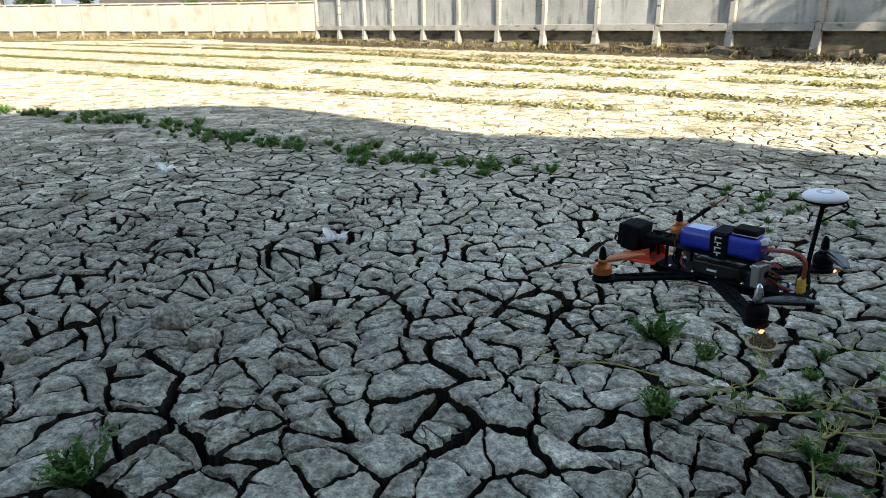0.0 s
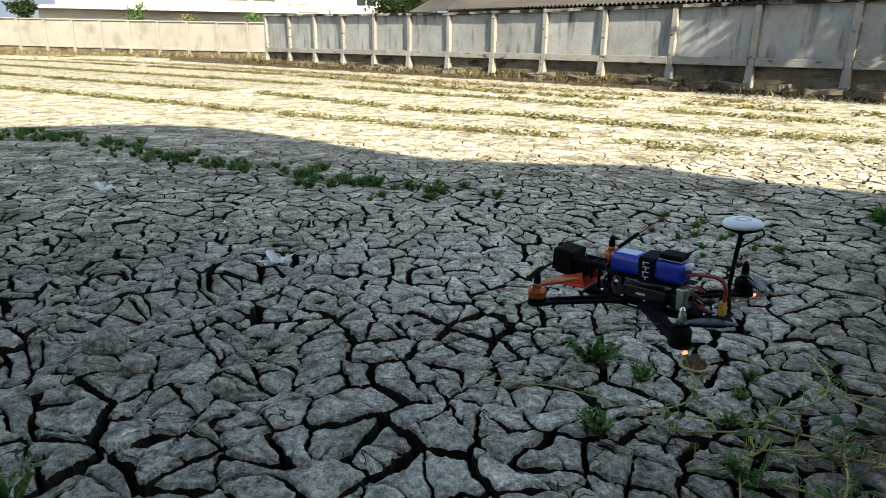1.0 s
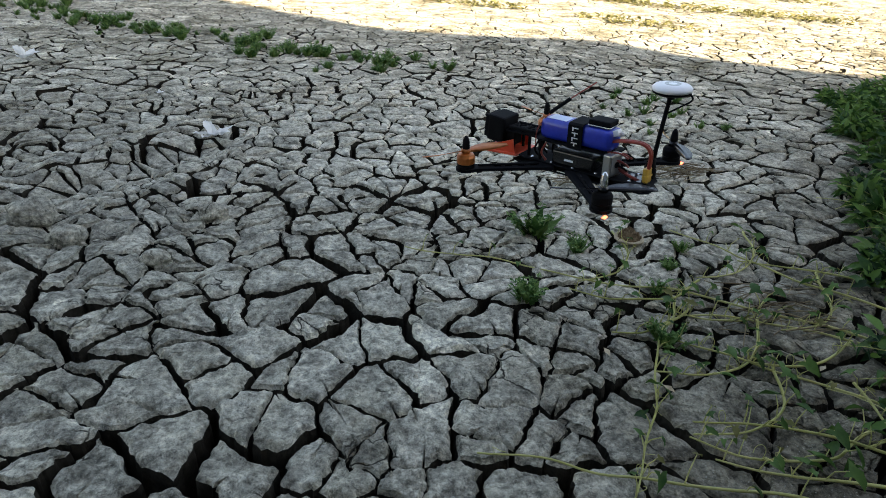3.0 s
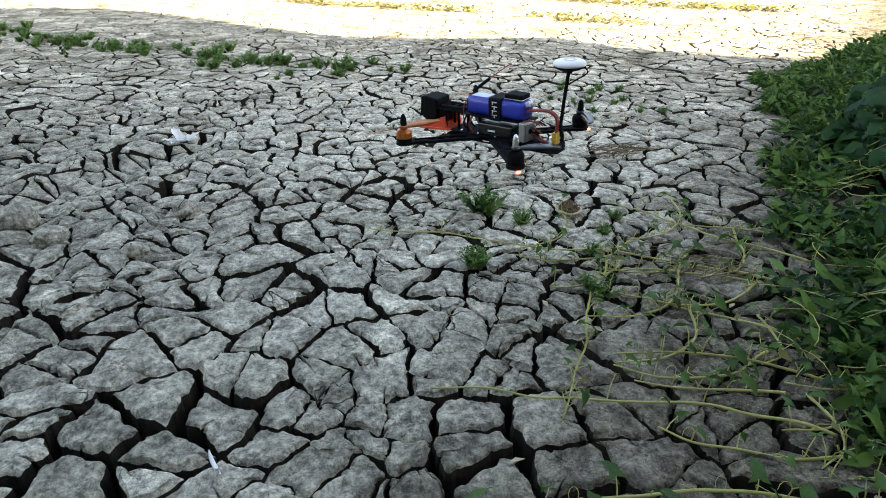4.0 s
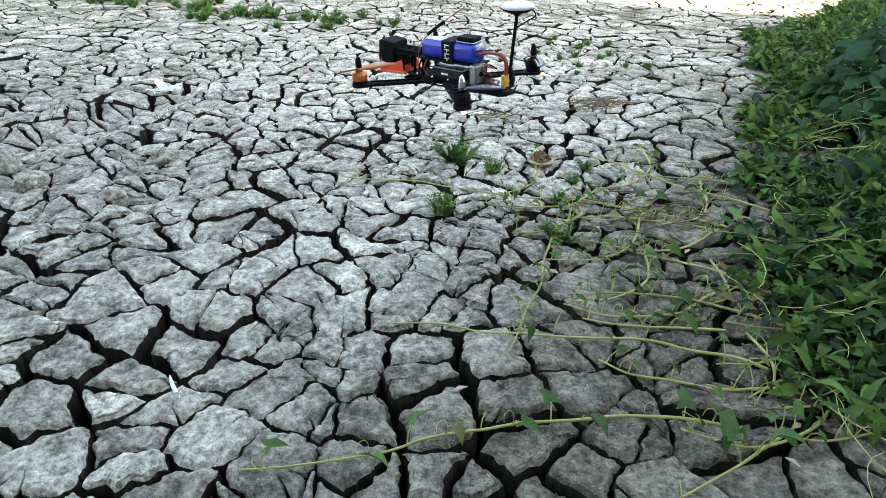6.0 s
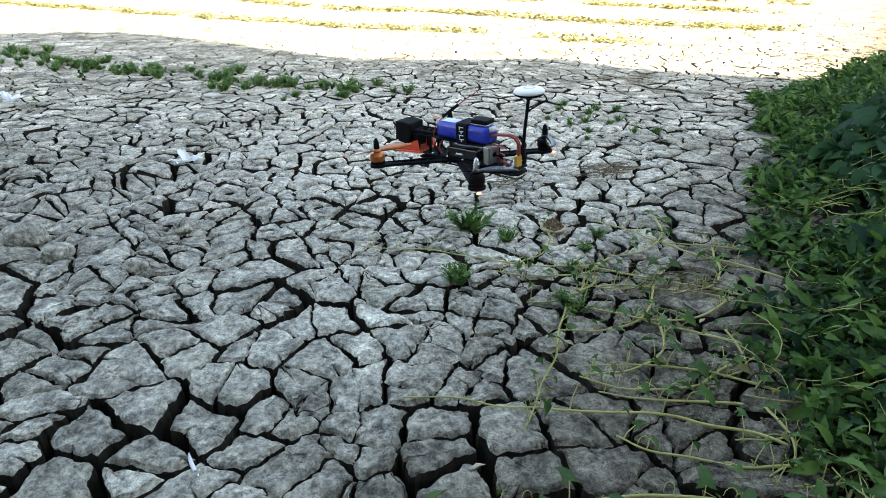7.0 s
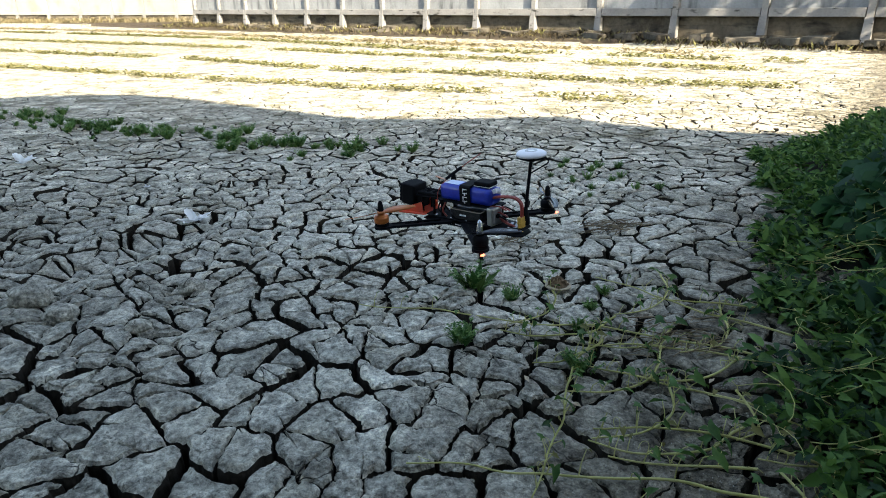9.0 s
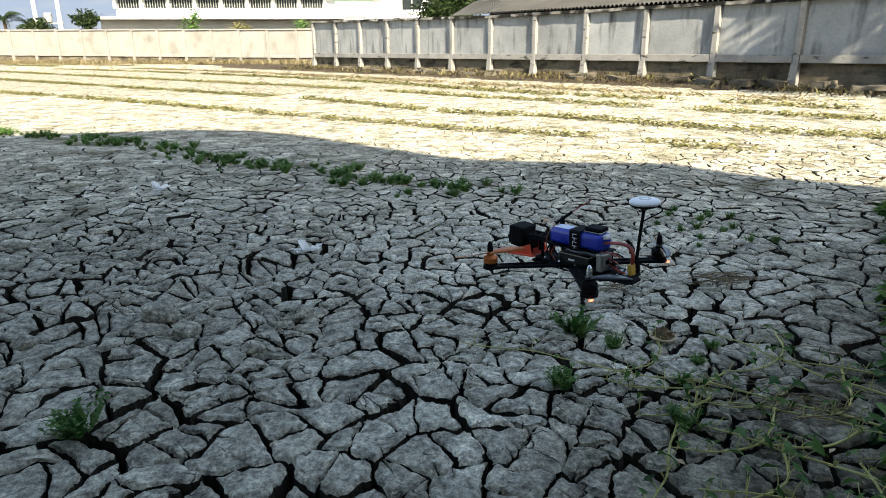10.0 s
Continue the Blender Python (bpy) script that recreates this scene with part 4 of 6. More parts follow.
    part("front_lattice", bm, BLACK, d, "black lattice rail before the battery")
    for x, y in ((0.070, 0.017), (0.070, -0.017), (0.045, 0.021), (0.045, -0.021), (-0.078, 0.020), (-0.078, -0.020), (0.103, 0.015), (0.103, -0.015)):
        part("standoff", tube(bmesh.new(), [(x, y, 0.0065), (x, y, 0.0400)], 0.0028, 8), BLACK, d)
    # forward camera and its red cradle
    cam_box = part("camera_box", box(bmesh.new(), (0.034, 0.046, 0.046), (0.138, 0, 0.040), (0, -6, 0), bevel=0.004), BLACK, d, "square black camera housing")
    part("lens_hood", box(bmesh.new(), (0.010, 0.040, 0.040), (0.158, 0, 0.042), (0, -6, 0), bevel=0.002), BLACK, cam_box)
    part("lens", lathe(bmesh.new(), [(0.011, 0), (0.011, 0.006), (0.008, 0.007)], (0, 0, 0), 20), BLACK_GLOSS, cam_box).matrix_local = pose(0.160, 0, 0.044, 0, 84, 0)
    part("rear_block", box(bmesh.new(), (0.016, 0.028, 0.030), (0.114, 0, 0.028), bevel=0.003), BLACK, cam_box)
    bm = bmesh.new()
    box(bm, (0.076, 0.060, 0.004), (0.124, 0, 0.003), (0, 4, 0), bevel=0.0012)
    cradle = part("cradle", bm, RED_PLASTIC, d, "bright red plastic camera cradle")
    bm = bmesh.new()
    for s in (-1, 1):
        plate(bm, [(0.158, 0.003), (0.094, 0.006), (0.099, 0.030), (0.124, 0.020), (0.146, 0.014)], -0.0015, 0.0015, Matrix.Translation((0, s * 0.025, 0)) @ pose(0, 0, 0, 90))
    part("cradle_side", bm, RED_PLASTIC, cradle)
    part("cradle_edge", box(bmesh.new(), (0.003, 0.050, 0.0045), (0.0885, 0, 0.0052), (0, 4, 0), bevel=0.0008), SILVER, cradle)
    # battery with strap
    bat = part("battery", box(bmesh.new(), (0.128, 0.042, 0.034), (-0.014, 0, 0.0605), bevel=0.0095), BLUE_WRAP, d, "blue shrink-wrapped battery pack", smooth=True)
    part("sticker", box(bmesh.new(), (0.034, 0.024, 0.0006), (0.022, 0.002, 0.0777)), LABEL_PALE, bat, "pale blue sticker")
    bm = bmesh.new()
    around = [(0.0226, 0.0770), (0.0226, 0.0440), (0.0205, 0.0388), (-0.0205, 0.0388), (-0.0226, 0.0440), (-0.0226, 0.0770), (-0.0190, 0.0796), (0.0190, 0.0796)]
    loops = [[bm.verts.new((x, y * k, 0.0595 + (z - 0.0595) * k)) for x, k in ((-0.0045, 1.0), (-0.0305, 1.0), (-0.0305, 1.07), (-0.0045, 1.07))] for y, z in around]
    for p, q in zip(loops, loops[1:] + loops[:1]):
        for k in range(4):
            bm.faces.new((p[k], p[(k + 1) % 4], q[(k + 1) % 4], q[k]))
    strap = part("strap", bm, BLACK, bat, "black hook and loop strap")
    bm = bmesh.new()
    for k in range(4):
        z = 0.0735 - k * 0.0082
        box(bm, (0.011, 0.0006, 0.0016), (-0.0175, 0.0246, z))
        box(bm, (0.002, 0.0006, 0.0062), (-0.0135 - 0.004 * (k % 2), 0.0246, z - 0.002))
    part("strap_mark", bm, WHITE_PLASTIC, strap, "white marks on the strap")
    top = part("telemetry_box", box(bmesh.new(), (0.038, 0.030, 0.0115), (-0.052, -0.002, 0.0838), bevel=0.003), BLACK, d, "small black box on the battery")
    part("seam", box(bmesh.new(), (0.0385, 0.0305, 0.0012), (-0.052, -0.002, 0.0805)), WHITE_PLASTIC, top)
    part("balance_plug", box(bmesh.new(), (0.010, 0.014, 0.009), (-0.080, 0.004, 0.074), (0, 20, 0), bevel=0.0015), WHITE_PLASTIC, d)
    bm = bmesh.new()
    for k in range(3):
        tube(bm, smoothline([(-0.077, -0.006 + k * 0.003, 0.068), (-0.088, -0.004 + k * 0.003, 0.070), (-0.086, 0.002 + k * 0.002, 0.076)], 4), 0.0011, 6)
    part("balance_lead", bm, WHITE_PLASTIC, d)
    # main lead and plug
    for k, off in enumerate((-0.0022, 0.0024)):
        bm = tube(bmesh.new(), smoothline([(-0.074, 0.008 + off, 0.060), (-0.100, 0.008 + off, 0.066), (-0.126, 0.006 + off, 0.066), (-0.137, 0.002 + off, 0.054), (-0.1375, 0.001 + off, 0.032), (-0.136, 0.001 + off, 0.024)], 6), 0.0025, 10)
        part("power_lead", bm, RED_WIRE if k == 1 else RED_WIRE, d, smooth=True)
    plug = part("power_plug", box(bmesh.new(), (0.0085, 0.016, 0.030), (-0.136, 0.001, 0.0135), (0, 4, 0), bevel=0.0016), YELLOW, d, "yellow power plug")
    part("plug_collar", box(bmesh.new(), (0.0100, 0.0175, 0.003), (-0.136, 0.001, 0.016), (0, 4, 0), bevel=0.0008), YELLOW, plug)
    bm = tube(bmesh.new(), smoothline([(-0.135, 0.001, -0.002), (-0.130, 0.004, 0.004), (-0.108, 0.008, 0.012), (-0.090, 0.004, 0.016)], 5), 0.0026, 8)
    part("power_lead", bm, RED_WIRE, d)
    # electronics between the decks
    el = part("flight_controller", box(bmesh.new(), (0.074, 0.040, 0.022), (-0.018, 0.006, 0.0190), bevel=0.002), BLACK_GLOSS, d, "black electronics box with a small label")
    part("label_bar", box(bmesh.new(), (0.016, 0.0006, 0.0035), (-0.012, 0.0264, 0.018)), WHITE_PLASTIC, el)
    bm = bmesh.new()
    for k in range(3):
        box(bm, (0.020, 0.0006, 0.0016), (0.024 - 0.028 * k, 0.0297, -0.003))
    part("plate_mark", bm, WHITE_PLASTIC, d)
    rx = part("action_camera", box(bmesh.new(), (0.014, 0.030, 0.036), (-0.082, 0.014, 0.0255), (0, 0, -12), bevel=0.002), SILVER, d, "silver square side module")
    part("front_face", box(bmesh.new(), (0.0012, 0.024, 0.029), (-0.0895, 0.0155, 0.0255), (0, 0, -12), bevel=0.0005), GREY_BAND, rx)
    part("button", lathe(bmesh.new(), [(0.005, 0), (0.005, 0.0008)], (0, 0, 0), 16), BLACK, rx).matrix_local = pose(-0.0905, 0.0155, 0.027, 0, -90, -12)
    r = random.Random(5)
    for k in range(9):
        z = 0.010 + 0.004 * k
        y = r.uniform(-0.016, 0.012)
        bm = tube(bmesh.new(), smoothline([(-0.070, y, z), (-0.094, y + 0.004, z + 0.004), (-0.104, y - 0.004, z - 0.004), (-0.096, y - 0.014, z - 0.006)], 4), 0.0014, 6)
        part("wire", bm, RED_WIRE if k % 3 else BLACK, d)
    for x, y in ((0.052, 0.012), (0.034, 0.020), (0.050, -0.010)):
        bm = tube(bmesh.new(), smoothline([(x, y, 0.007), (x + 0.008, y + 0.003, 0.02), (x, y + 0.002, 0.039)], 4), 0.0018, 6)
        part("wire", bm, RED_WIRE if y > 0.015 else BLACK, d)
    # aerial with a dark sleeve
    bm = tube(bmesh.new(), smoothline([(0.056, 0.021, 0.030), (0.052, 0.022, 0.060), (0.036, 0.006, 0.088), (0.016, -0.020, 0.108), (-0.008, -0.052, 0.130)], 6), 0.0011, 6)
    ant = part("aerial", bm, RED_WIRE, d)
    part("aerial_sleeve", tube(bmesh.new(), [(0.040, 0.010, 0.084), (0.018, -0.017, 0.106)], 0.0032, 8), BLACK, ant)
    # satellite receiver on its mast
    mast = part("mast", tube(bmesh.new(), [(-0.131, -0.020, 0.006), (-0.136, -0.024, 0.075), (-0.142, -0.028, 0.142)], [0.0036, 0.0033, 0.0033], 10), BLACK, d)
    part("mast_foot", lathe(bmesh.new(), [(0.010, 0), (0.010, 0.010), (0.0065, 0.030), (0.0045, 0.034)], (-0.131, -0.020, 0.006), 14), BLACK, mast)
    part("mast_head", lathe(bmesh.new(), [(0.005, -0.010), (0.012, 0.0)], (-0.142, -0.028, 0.141), 14), BLACK, mast)
    disc = part("gps_disc", lathe(bmesh.new(), [(0.026, 0.0), (0.0295, 0.003), (0.0295, 0.006), (0.026, 0.0095), (0.015, 0.0115), (0.004, 0.012)], (-0.142, -0.028, 0.1425), 32), WHITE_PLASTIC, d, "white round satellite receiver", smooth=True)
    part("gps_base", lathe(bmesh.new(), [(0.020, -0.004), (0.0275, -0.0005), (0.0285, 0.0025)], (-0.142, -0.028, 0.1415), 32), BLACK, disc)
    bm = bmesh.new()
    lathe(bm, [(0.012, 0.0), (0.012, 0.0006)], (-0.142, -0.028, 0.1538), 24)
    part("gps_mark", bm, SILVER, disc)
    part("gps_lead", tube(bmesh.new(), smoothline([(-0.160, -0.045, 0.143), (-0.168, -0.048, 0.130), (-0.156, -0.038, 0.120), (-0.139, -0.0265, 0.108)], 5), 0.0014, 6), BLACK, disc)
    return d


build_drone()


# ---- trailing vines and weeds ----
def leaf_mesh(name, shape, mat):
    me = bpy.data.meshes.new(name)
    me.from_pydata([Vector(v) for v in shape[0]], [], shape[1])
    me.materials.append(mat)
    me.shade_smooth()
    return me


def lobed(scale, seed):
    r = random.Random(seed)
    return [(x * r.uniform(0.85, 1.15), y * r.uniform(0.92, 1.08), z * 1.3 + r.uniform(-0.03, 0.03)) for x, y, z in TRILOBE[0]], TRILOBE[1]


LEAF_MESHES = [leaf_mesh("leaf", lobed(1, k), m) for k, m in enumerate((VINE_LEAF, VINE_LEAF, VINE_LEAF, LEAF, VINE_LEAF, LEAF_OLD))]


def runner(pts, seed, step=0.085, leaf=0.05, bare=0.15, yellow=0.12, label="", thick=0.0038):
    """A vine along the ground: stem, standing leaf stalks, leaves and curled tendrils."""
    r = random.Random(seed)
    x0, y0 = pts[0][:2]
    v = thing("trailing_vine", x0, y0, height(x0, y0), label=label or "pale green trailing vine with small leaves on cracked mud", category="vine", group="vines on the mud")
    line = smoothline([(x - x0, y - y0, 0) for x, y in pts], 8)
    path = []
    for k, p in enumerate(line):
        wx, wy = p.x + x0, p.y + y0
        z = height(wx, wy) - height(x0, y0) + 0.016 + 0.007 * noise.noise((wx * 7, wy * 7, seed))
        path.append(Vector((p.x + 0.024 * noise.noise((wx * 6, wy * 6, seed + 5)), p.y + 0.024 * noise.noise((wx * 6, wy * 6, seed + 9)), z)))
    n = len(path)
    part("stem", tube(bmesh.new(), path, [thick * (0.55 + 0.6 * k / n) for k in range(n)], 6), STEM, v, smooth=True)
    total = sum((b - a).length for a, b in zip(path, path[1:]))
    s, k, side = total * 0.04, 0, 1
    dist = 0.0
    for a, b in zip(path, path[1:]):
        seg = (b - a).length
        while s < dist + seg:
            p = a + (b - a) * ((s - dist) / max(seg, 1e-6))
            go = (b - a).normalized()
            ang = math.atan2(go.y, go.x) + side * r.uniform(0.5, 1.5)
            if r.random() > bare:
                up = r.uniform(0.018, 0.06)
                out = r.uniform(0.01, 0.035)
                tip = p + Vector((math.cos(ang) * out, math.sin(ang) * out, up))
                part("leaf_stalk", tube(bmesh.new(), [p, p + Vector((math.cos(ang) * out * 0.3, math.sin(ang) * out * 0.3, up * 0.6)), tip], [0.0018, 0.0015, 0.0011], 5), STEM, v)
                me = LEAF_MESHES[5] if r.random() < yellow else r.choice(LEAF_MESHES[:5])
                lf = new("leaf", me)
                lf.parent = v
                size = leaf * (0.75 if me is LEAF_MESHES[5] else 1.1) * r.uniform(0.55, 1.25) * (0.6 + 0.4 * min(1, s / total * 2))
                lf.matrix_local = Matrix.Translation(tip) @ Euler((r.uniform(-0.9, 0.5), r.uniform(-0.6, 0.6), ang - math.pi / 2 + r.uniform(-0.6, 0.6))).to_matrix().to_4x4() @ Matrix.Diagonal((size, size, size, 1))
            if r.random() < 0.35:
                c = []
                aa = ang + 1.0
                for j in range(9):
                    q = j / 8
                    c.append(p + Vector((math.cos(aa + q * 3.5) * 0.022 * q, math.sin(aa + q * 3.5) * 0.022 * q, 0.03 * math.sin(q * 2.6))))
                part("tendril", tube(bmesh.new(), c, 0.0008, 4), STEM, v)
            side = -side
            s += step * r.uniform(0.7, 1.35)
        dist += seg
    return v


runner([(0.15, 0.175), (0.31, 0.155), (0.43, 0.165), (0.61, 0.168), (0.81, 0.145), (1.03, 0.10), (1.20, 0.04)], 21, 0.07, 0.066, label="long pale vine with scattered heart-shaped leaves")
runner([(0.50, 0.575), (0.71, 0.515), (0.84, 0.45), (0.97, 0.41), (1.11, 0.365), (1.23, 0.295), (1.36, 0.18)], 22, 0.10, 0.042, 0.35)
runner([(0.77, 0.385), (0.89, 0.54), (1.05, 0.78), (1.14, 0.94), (1.28, 1.04)], 23, 0.05, 0.04, 0.1, 0.05, label="upright leafy vine shoot crossing another vine")
runner([(0.98, 0.31), (1.04, 0.24), (1.19, 0.165), (1.38, 0.09)], 24, 0.08, 0.04)
runner([(0.50, 1.53), (0.80, 1.40), (1.04, 1.24), (1.29, 1.15), (1.47, 1.02), (1.67, 0.88), (1.82, 0.72)], 25, 0.095, 0.038, 0.4, 0.35, label="dry yellowing vine stretched over the cracked mud")
runner([(1.52, 1.56), (1.58, 1.46), (1.66, 1.32), (1.76, 1.16), (1.95, 0.9)], 26, 0.10, 0.035, 0.45, 0.4, label="thin dry vine with few leaves")
runner([(1.14, 0.90), (1.30, 0.80), (1.48, 0.62), (1.60, 0.45)], 27, 0.07, 0.042, 0.15, 0.25)
runner([(1.05, 0.60), (1.20, 0.56), (1.38, 0.46), (1.55, 0.30)], 28, 0.06, 0.045, 0.1, 0.15)
runner([(1.02, 0.48), (1.18, 0.40), (1.35, 0.34)], 29, 0.06, 0.045, 0.1)
runner([(0.95, -0.10), (1.10, -0.06), (1.25, 0.0)], 30, 0.07, 0.05)
runner([(1.62, 1.30), (1.80, 1.24), (2.02, 1.10)], 31, 0.07, 0.04, 0.2, 0.2)
runner([(1.22, 1.02), (1.42, 0.98), (1.62, 0.86), (1.8, 0.7)], 32, 0.06, 0.04, 0.15, 0.3)

_r = random.Random(77)
for _k in range(17):
    _x, _y = _r.uniform(0.95, 1.5), _r.uniform(-0.05, 1.25)
    _a = _r.uniform(-1.1, 0.1)
    _l = _r.uniform(0.25, 0.5)
    runner([(_x + math.cos(_a + 0.3 * j) * _l * j / 3, _y + math.sin(_a + 0.3 * j) * _l * j / 3) for j in range(4)], 90 + _k, 0.045, 0.042, 0.08, 0.12, label="tangled young vine shoot near the creeper bed")


EDGE_Y = [-0.9, -0.02, 0.2, 0.42, 0.66, 0.93, 1.29, 1.83, 2.62, 3.47, 4.3, 6.0]
EDGE_X = [1.50, 1.46, 1.48, 1.56, 1.71, 1.98, 2.30, 2.66, 3.34, 3.94, 4.65, 6.0]


def mound(x, y):
    d = x - float(np.interp(y, EDGE_Y, EDGE_X))
    t = max(0.0, min(1.0, d / 1.15))
    return float(np.interp(y, [1.8, 3.6], [1.0, 0.55])) * (0.04 + 0.50 * t * t * (3 - 2 * t)) * (1 + 0.35 * noise.noise((x * 1.7, y * 1.7, 4.4)))


def build_vine_bed():
    """The dense creeper bed at the field's edge: a low rise of leaves over stems."""
    small, dark, fine, n = [], [], [], 0
    r = random.Random(9)
    while n < 49000:
        y = -0.9 + 4.55 * r.random() ** 1.3
        d = r.random() ** 1.6 * 2.5 - 0.18
        x = float(np.interp(y, EDGE_Y, EDGE_X)) + d + 0.16 * noise.noise((y * 2.7, d * 1.5, 3.0))
        thin = noise.noise((x * 2.6, y * 2.6, 7.0))
        n += 1
        if d < 0.5 and r.random() > 0.08 + 1.25 * (d + 0.18) + thin * 1.1:
            continue
        z = height(x, y) + mound(x, y) * r.uniform(0.45, 1.08) + r.uniform(0.0, 0.03)
        big = noise.noise((x * 1.4, y * 1.4, 2.0)) + (0.45 if d > 0.25 and 0.85 < y < 2.3 else -0.6)
        if y > 2.2 and d < 0.9:
            fine.append((x, y, z))
        elif big > 0.12:
            dark.append((x, y, z))
        else:
            small.append((x, y, z))
    sets = []
    for at, shape, lo, hi, mat, name in ((small[::2], TRILOBE, 0.028, 0.062, LEAF, "leaves"), (small[1::2], LANCE, 0.045, 0.095, LEAF_BRIGHT, "narrow_leaves"), (dark[::3], BROAD, 0.07, 0.125, LEAF_DARK, "broad_leaves"), (dark[1::3], HEART, 0.03, 0.055, LEAF, "under_leaves"), (fine, LANCE, 0.045, 0.09, LEAF_BRIGHT, "fine_leaves")):
        k = len(at)
        v, f = leaves(shape, at, rng.uniform(0, 6.28, k), rng.uniform(-0.7, 1.0, k), rng.uniform(-1.2, 1.2, k), rng.uniform(lo, hi, k))
        sets.append((name, v, f, mat))
    bed = thing("creeper_bed", label="dense green creeper bed with broad dark leaves at the field's edge", category="vegetation", kind="stuff")
    for name, v, f, mat in sets:
        raw(name, v, f, mat, bed, smooth=True)
    bm = bmesh.new()
    for k in range(210):
        y = r.uniform(-0.7, 1.7)
        x = float(np.interp(y, EDGE_Y, EDGE_X)) + r.uniform(-0.10, 1.2)
        a = r.uniform(0, 6.28)
        ln = r.uniform(0.10, 0.34)
        p = []
        for j in range(6):
            q = j / 5
            px, py = x + math.cos(a + q * 0.7) * ln * q, y + math.sin(a + q * 0.7) * ln * q
            p.append((px, py, height(px, py) + mound(px, py) * (0.75 + 0.35 * math.sin(q * 3)) + 0.02))
        tube(bm, p, r.uniform(0.0009, 0.0018), 5)
    part("stems", bm, STEM, bed)
    # dark sheet standing in for the shade under the leaves
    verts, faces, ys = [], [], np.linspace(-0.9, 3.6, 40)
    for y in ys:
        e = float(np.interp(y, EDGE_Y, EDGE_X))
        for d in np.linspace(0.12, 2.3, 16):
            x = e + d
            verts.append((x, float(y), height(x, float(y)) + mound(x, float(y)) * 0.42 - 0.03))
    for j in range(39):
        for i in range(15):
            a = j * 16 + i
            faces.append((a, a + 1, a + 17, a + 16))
    raw("leaf_litter", verts, faces, SOIL_SHADE, bed, smooth=True)


build_vine_bed()


def tuft_mesh(name, seed, count, size, spread, tall, mat):
    """Fine feathery weed: thin stems that carry pairs of small leaflets."""
    r = random.Random(seed)
    at, hd, pt, rl, sz = [], [], [], [], []
    bm_sets = []
    for k in range(count):
        a, out = r.uniform(0, 6.28), r.random() ** 0.6 * spread
        bx, by = math.cos(a) * out * 0.35, math.sin(a) * out * 0.35
        lean, h = r.uniform(0.3, 1.0), tall * r.uniform(0.55, 1.0)
        ex, ey = math.cos(a) * out, math.sin(a) * out
        n = 7
        for j in range(1, n + 1):
            q = j / n
            p = (bx + (ex - bx) * q, by + (ey - by) * q, h * math.sin(q * (1.0 + lean * 0.8)))
            for s in (-1, 1):
                at.append(p)
                hd.append(a + s * r.uniform(0.5, 1.3))
                pt.append(r.uniform(-0.2, 0.8))
                rl.append(r.uniform(-0.6, 0.6))
                sz.append(size * r.uniform(0.6, 1.2))
        # the stem itself, as one long blade
        at.append((bx, by, 0.0))
        hd.append(a)
        pt.append(math.atan2(h, max(0.01, out * 0.65)))
        rl.append(0)
        sz.append(math.hypot(h, out * 0.65))
    return leaves(OVAL if mat is not STRAW else BLADE, at, hd, pt, rl, [min(s, 4 * size) for s in sz])


TUFTS = []
for k in range(4):
    v, f = tuft_mesh("foliage", 40 + k, 19, 0.021, 0.085, 0.095, WEED)
    me = bpy.data.meshes.new("foliage")
    me.from_pydata(v, [], f)
    me.materials.append(WEED)
    TUFTS.append(me)


def weed(x, y, size, k, label="small feathery green weed growing from a crack"):
    t = thing("weed_tuft", x, y, height(x, y) - 0.004, k * 77.0, label=label, category="weed", group="weeds on the mud")
    ob = new("foliage", TUFTS[k % 4])
    ob.parent = t
    ob.scale = (size, size, size)
    return t


for k, (x, y, s) in enumerate(((0.99, 1.6, 1.26), (1.1, 1.46, 0.63), (0.82, 1.16, 0.81), (-0.71, 1.02, 1.12), (1.14, 0.9, 0.81), (2.34, 3.35, 0.57), (2.19, 3.52, 0.43), (2.46, 3.13, 0.5), (2.11, 3.13, 0.5), (2.54, 2.79, 0.43), (1.36, 1.3, 0.45), (1.48, 1.42, 0.45), (1.25, 1.16, 0.45), (2.14, 2.92, 0.43), (2.23, 3.17, 0.57), (2.35, 3.05, 0.5), (2.43, 3.43, 0.57), (2.28, 3.64, 0.5), (2.05, 2.75, 0.35), (2.57, 3.39, 0.57), (2.4, 2.83, 0.5), (2.02, 3.3, 0.35))):
    weed(x, y, s, k)
_row = smoothline([(-5.6, 9.2, 0), (-5.0, 8.79, 0), (-3.77, 8.12, 0), (-3.06, 7.51, 0), (-2.21, 6.86, 0), (-1.46, 6.19, 0), (-0.98, 5.65, 0), (-0.29, 5.32, 0), (0.29, 4.81, 0), (0.84, 4.41, 0)], 5)
_r = random.Random(6)
for k, p in enumerate(_row):
    for j in range(8):
        gap = noise.noise((p.x * 1.1, p.y * 1.1, 0.4))
        if gap > -0.34 and _r.random() < 0.62:
            q = _row[min(k + 1, len(_row) - 1)]
            f = _r.random()
            weed(p.x + (q.x - p.x) * f + _r.gauss(0, 0.17), p.y + (q.y - p.y) * f + _r.gauss(0, 0.15), 0.35 + 0.75 * _r.random() ** 1.6, k + j, "green weed in a row across the shaded mud")


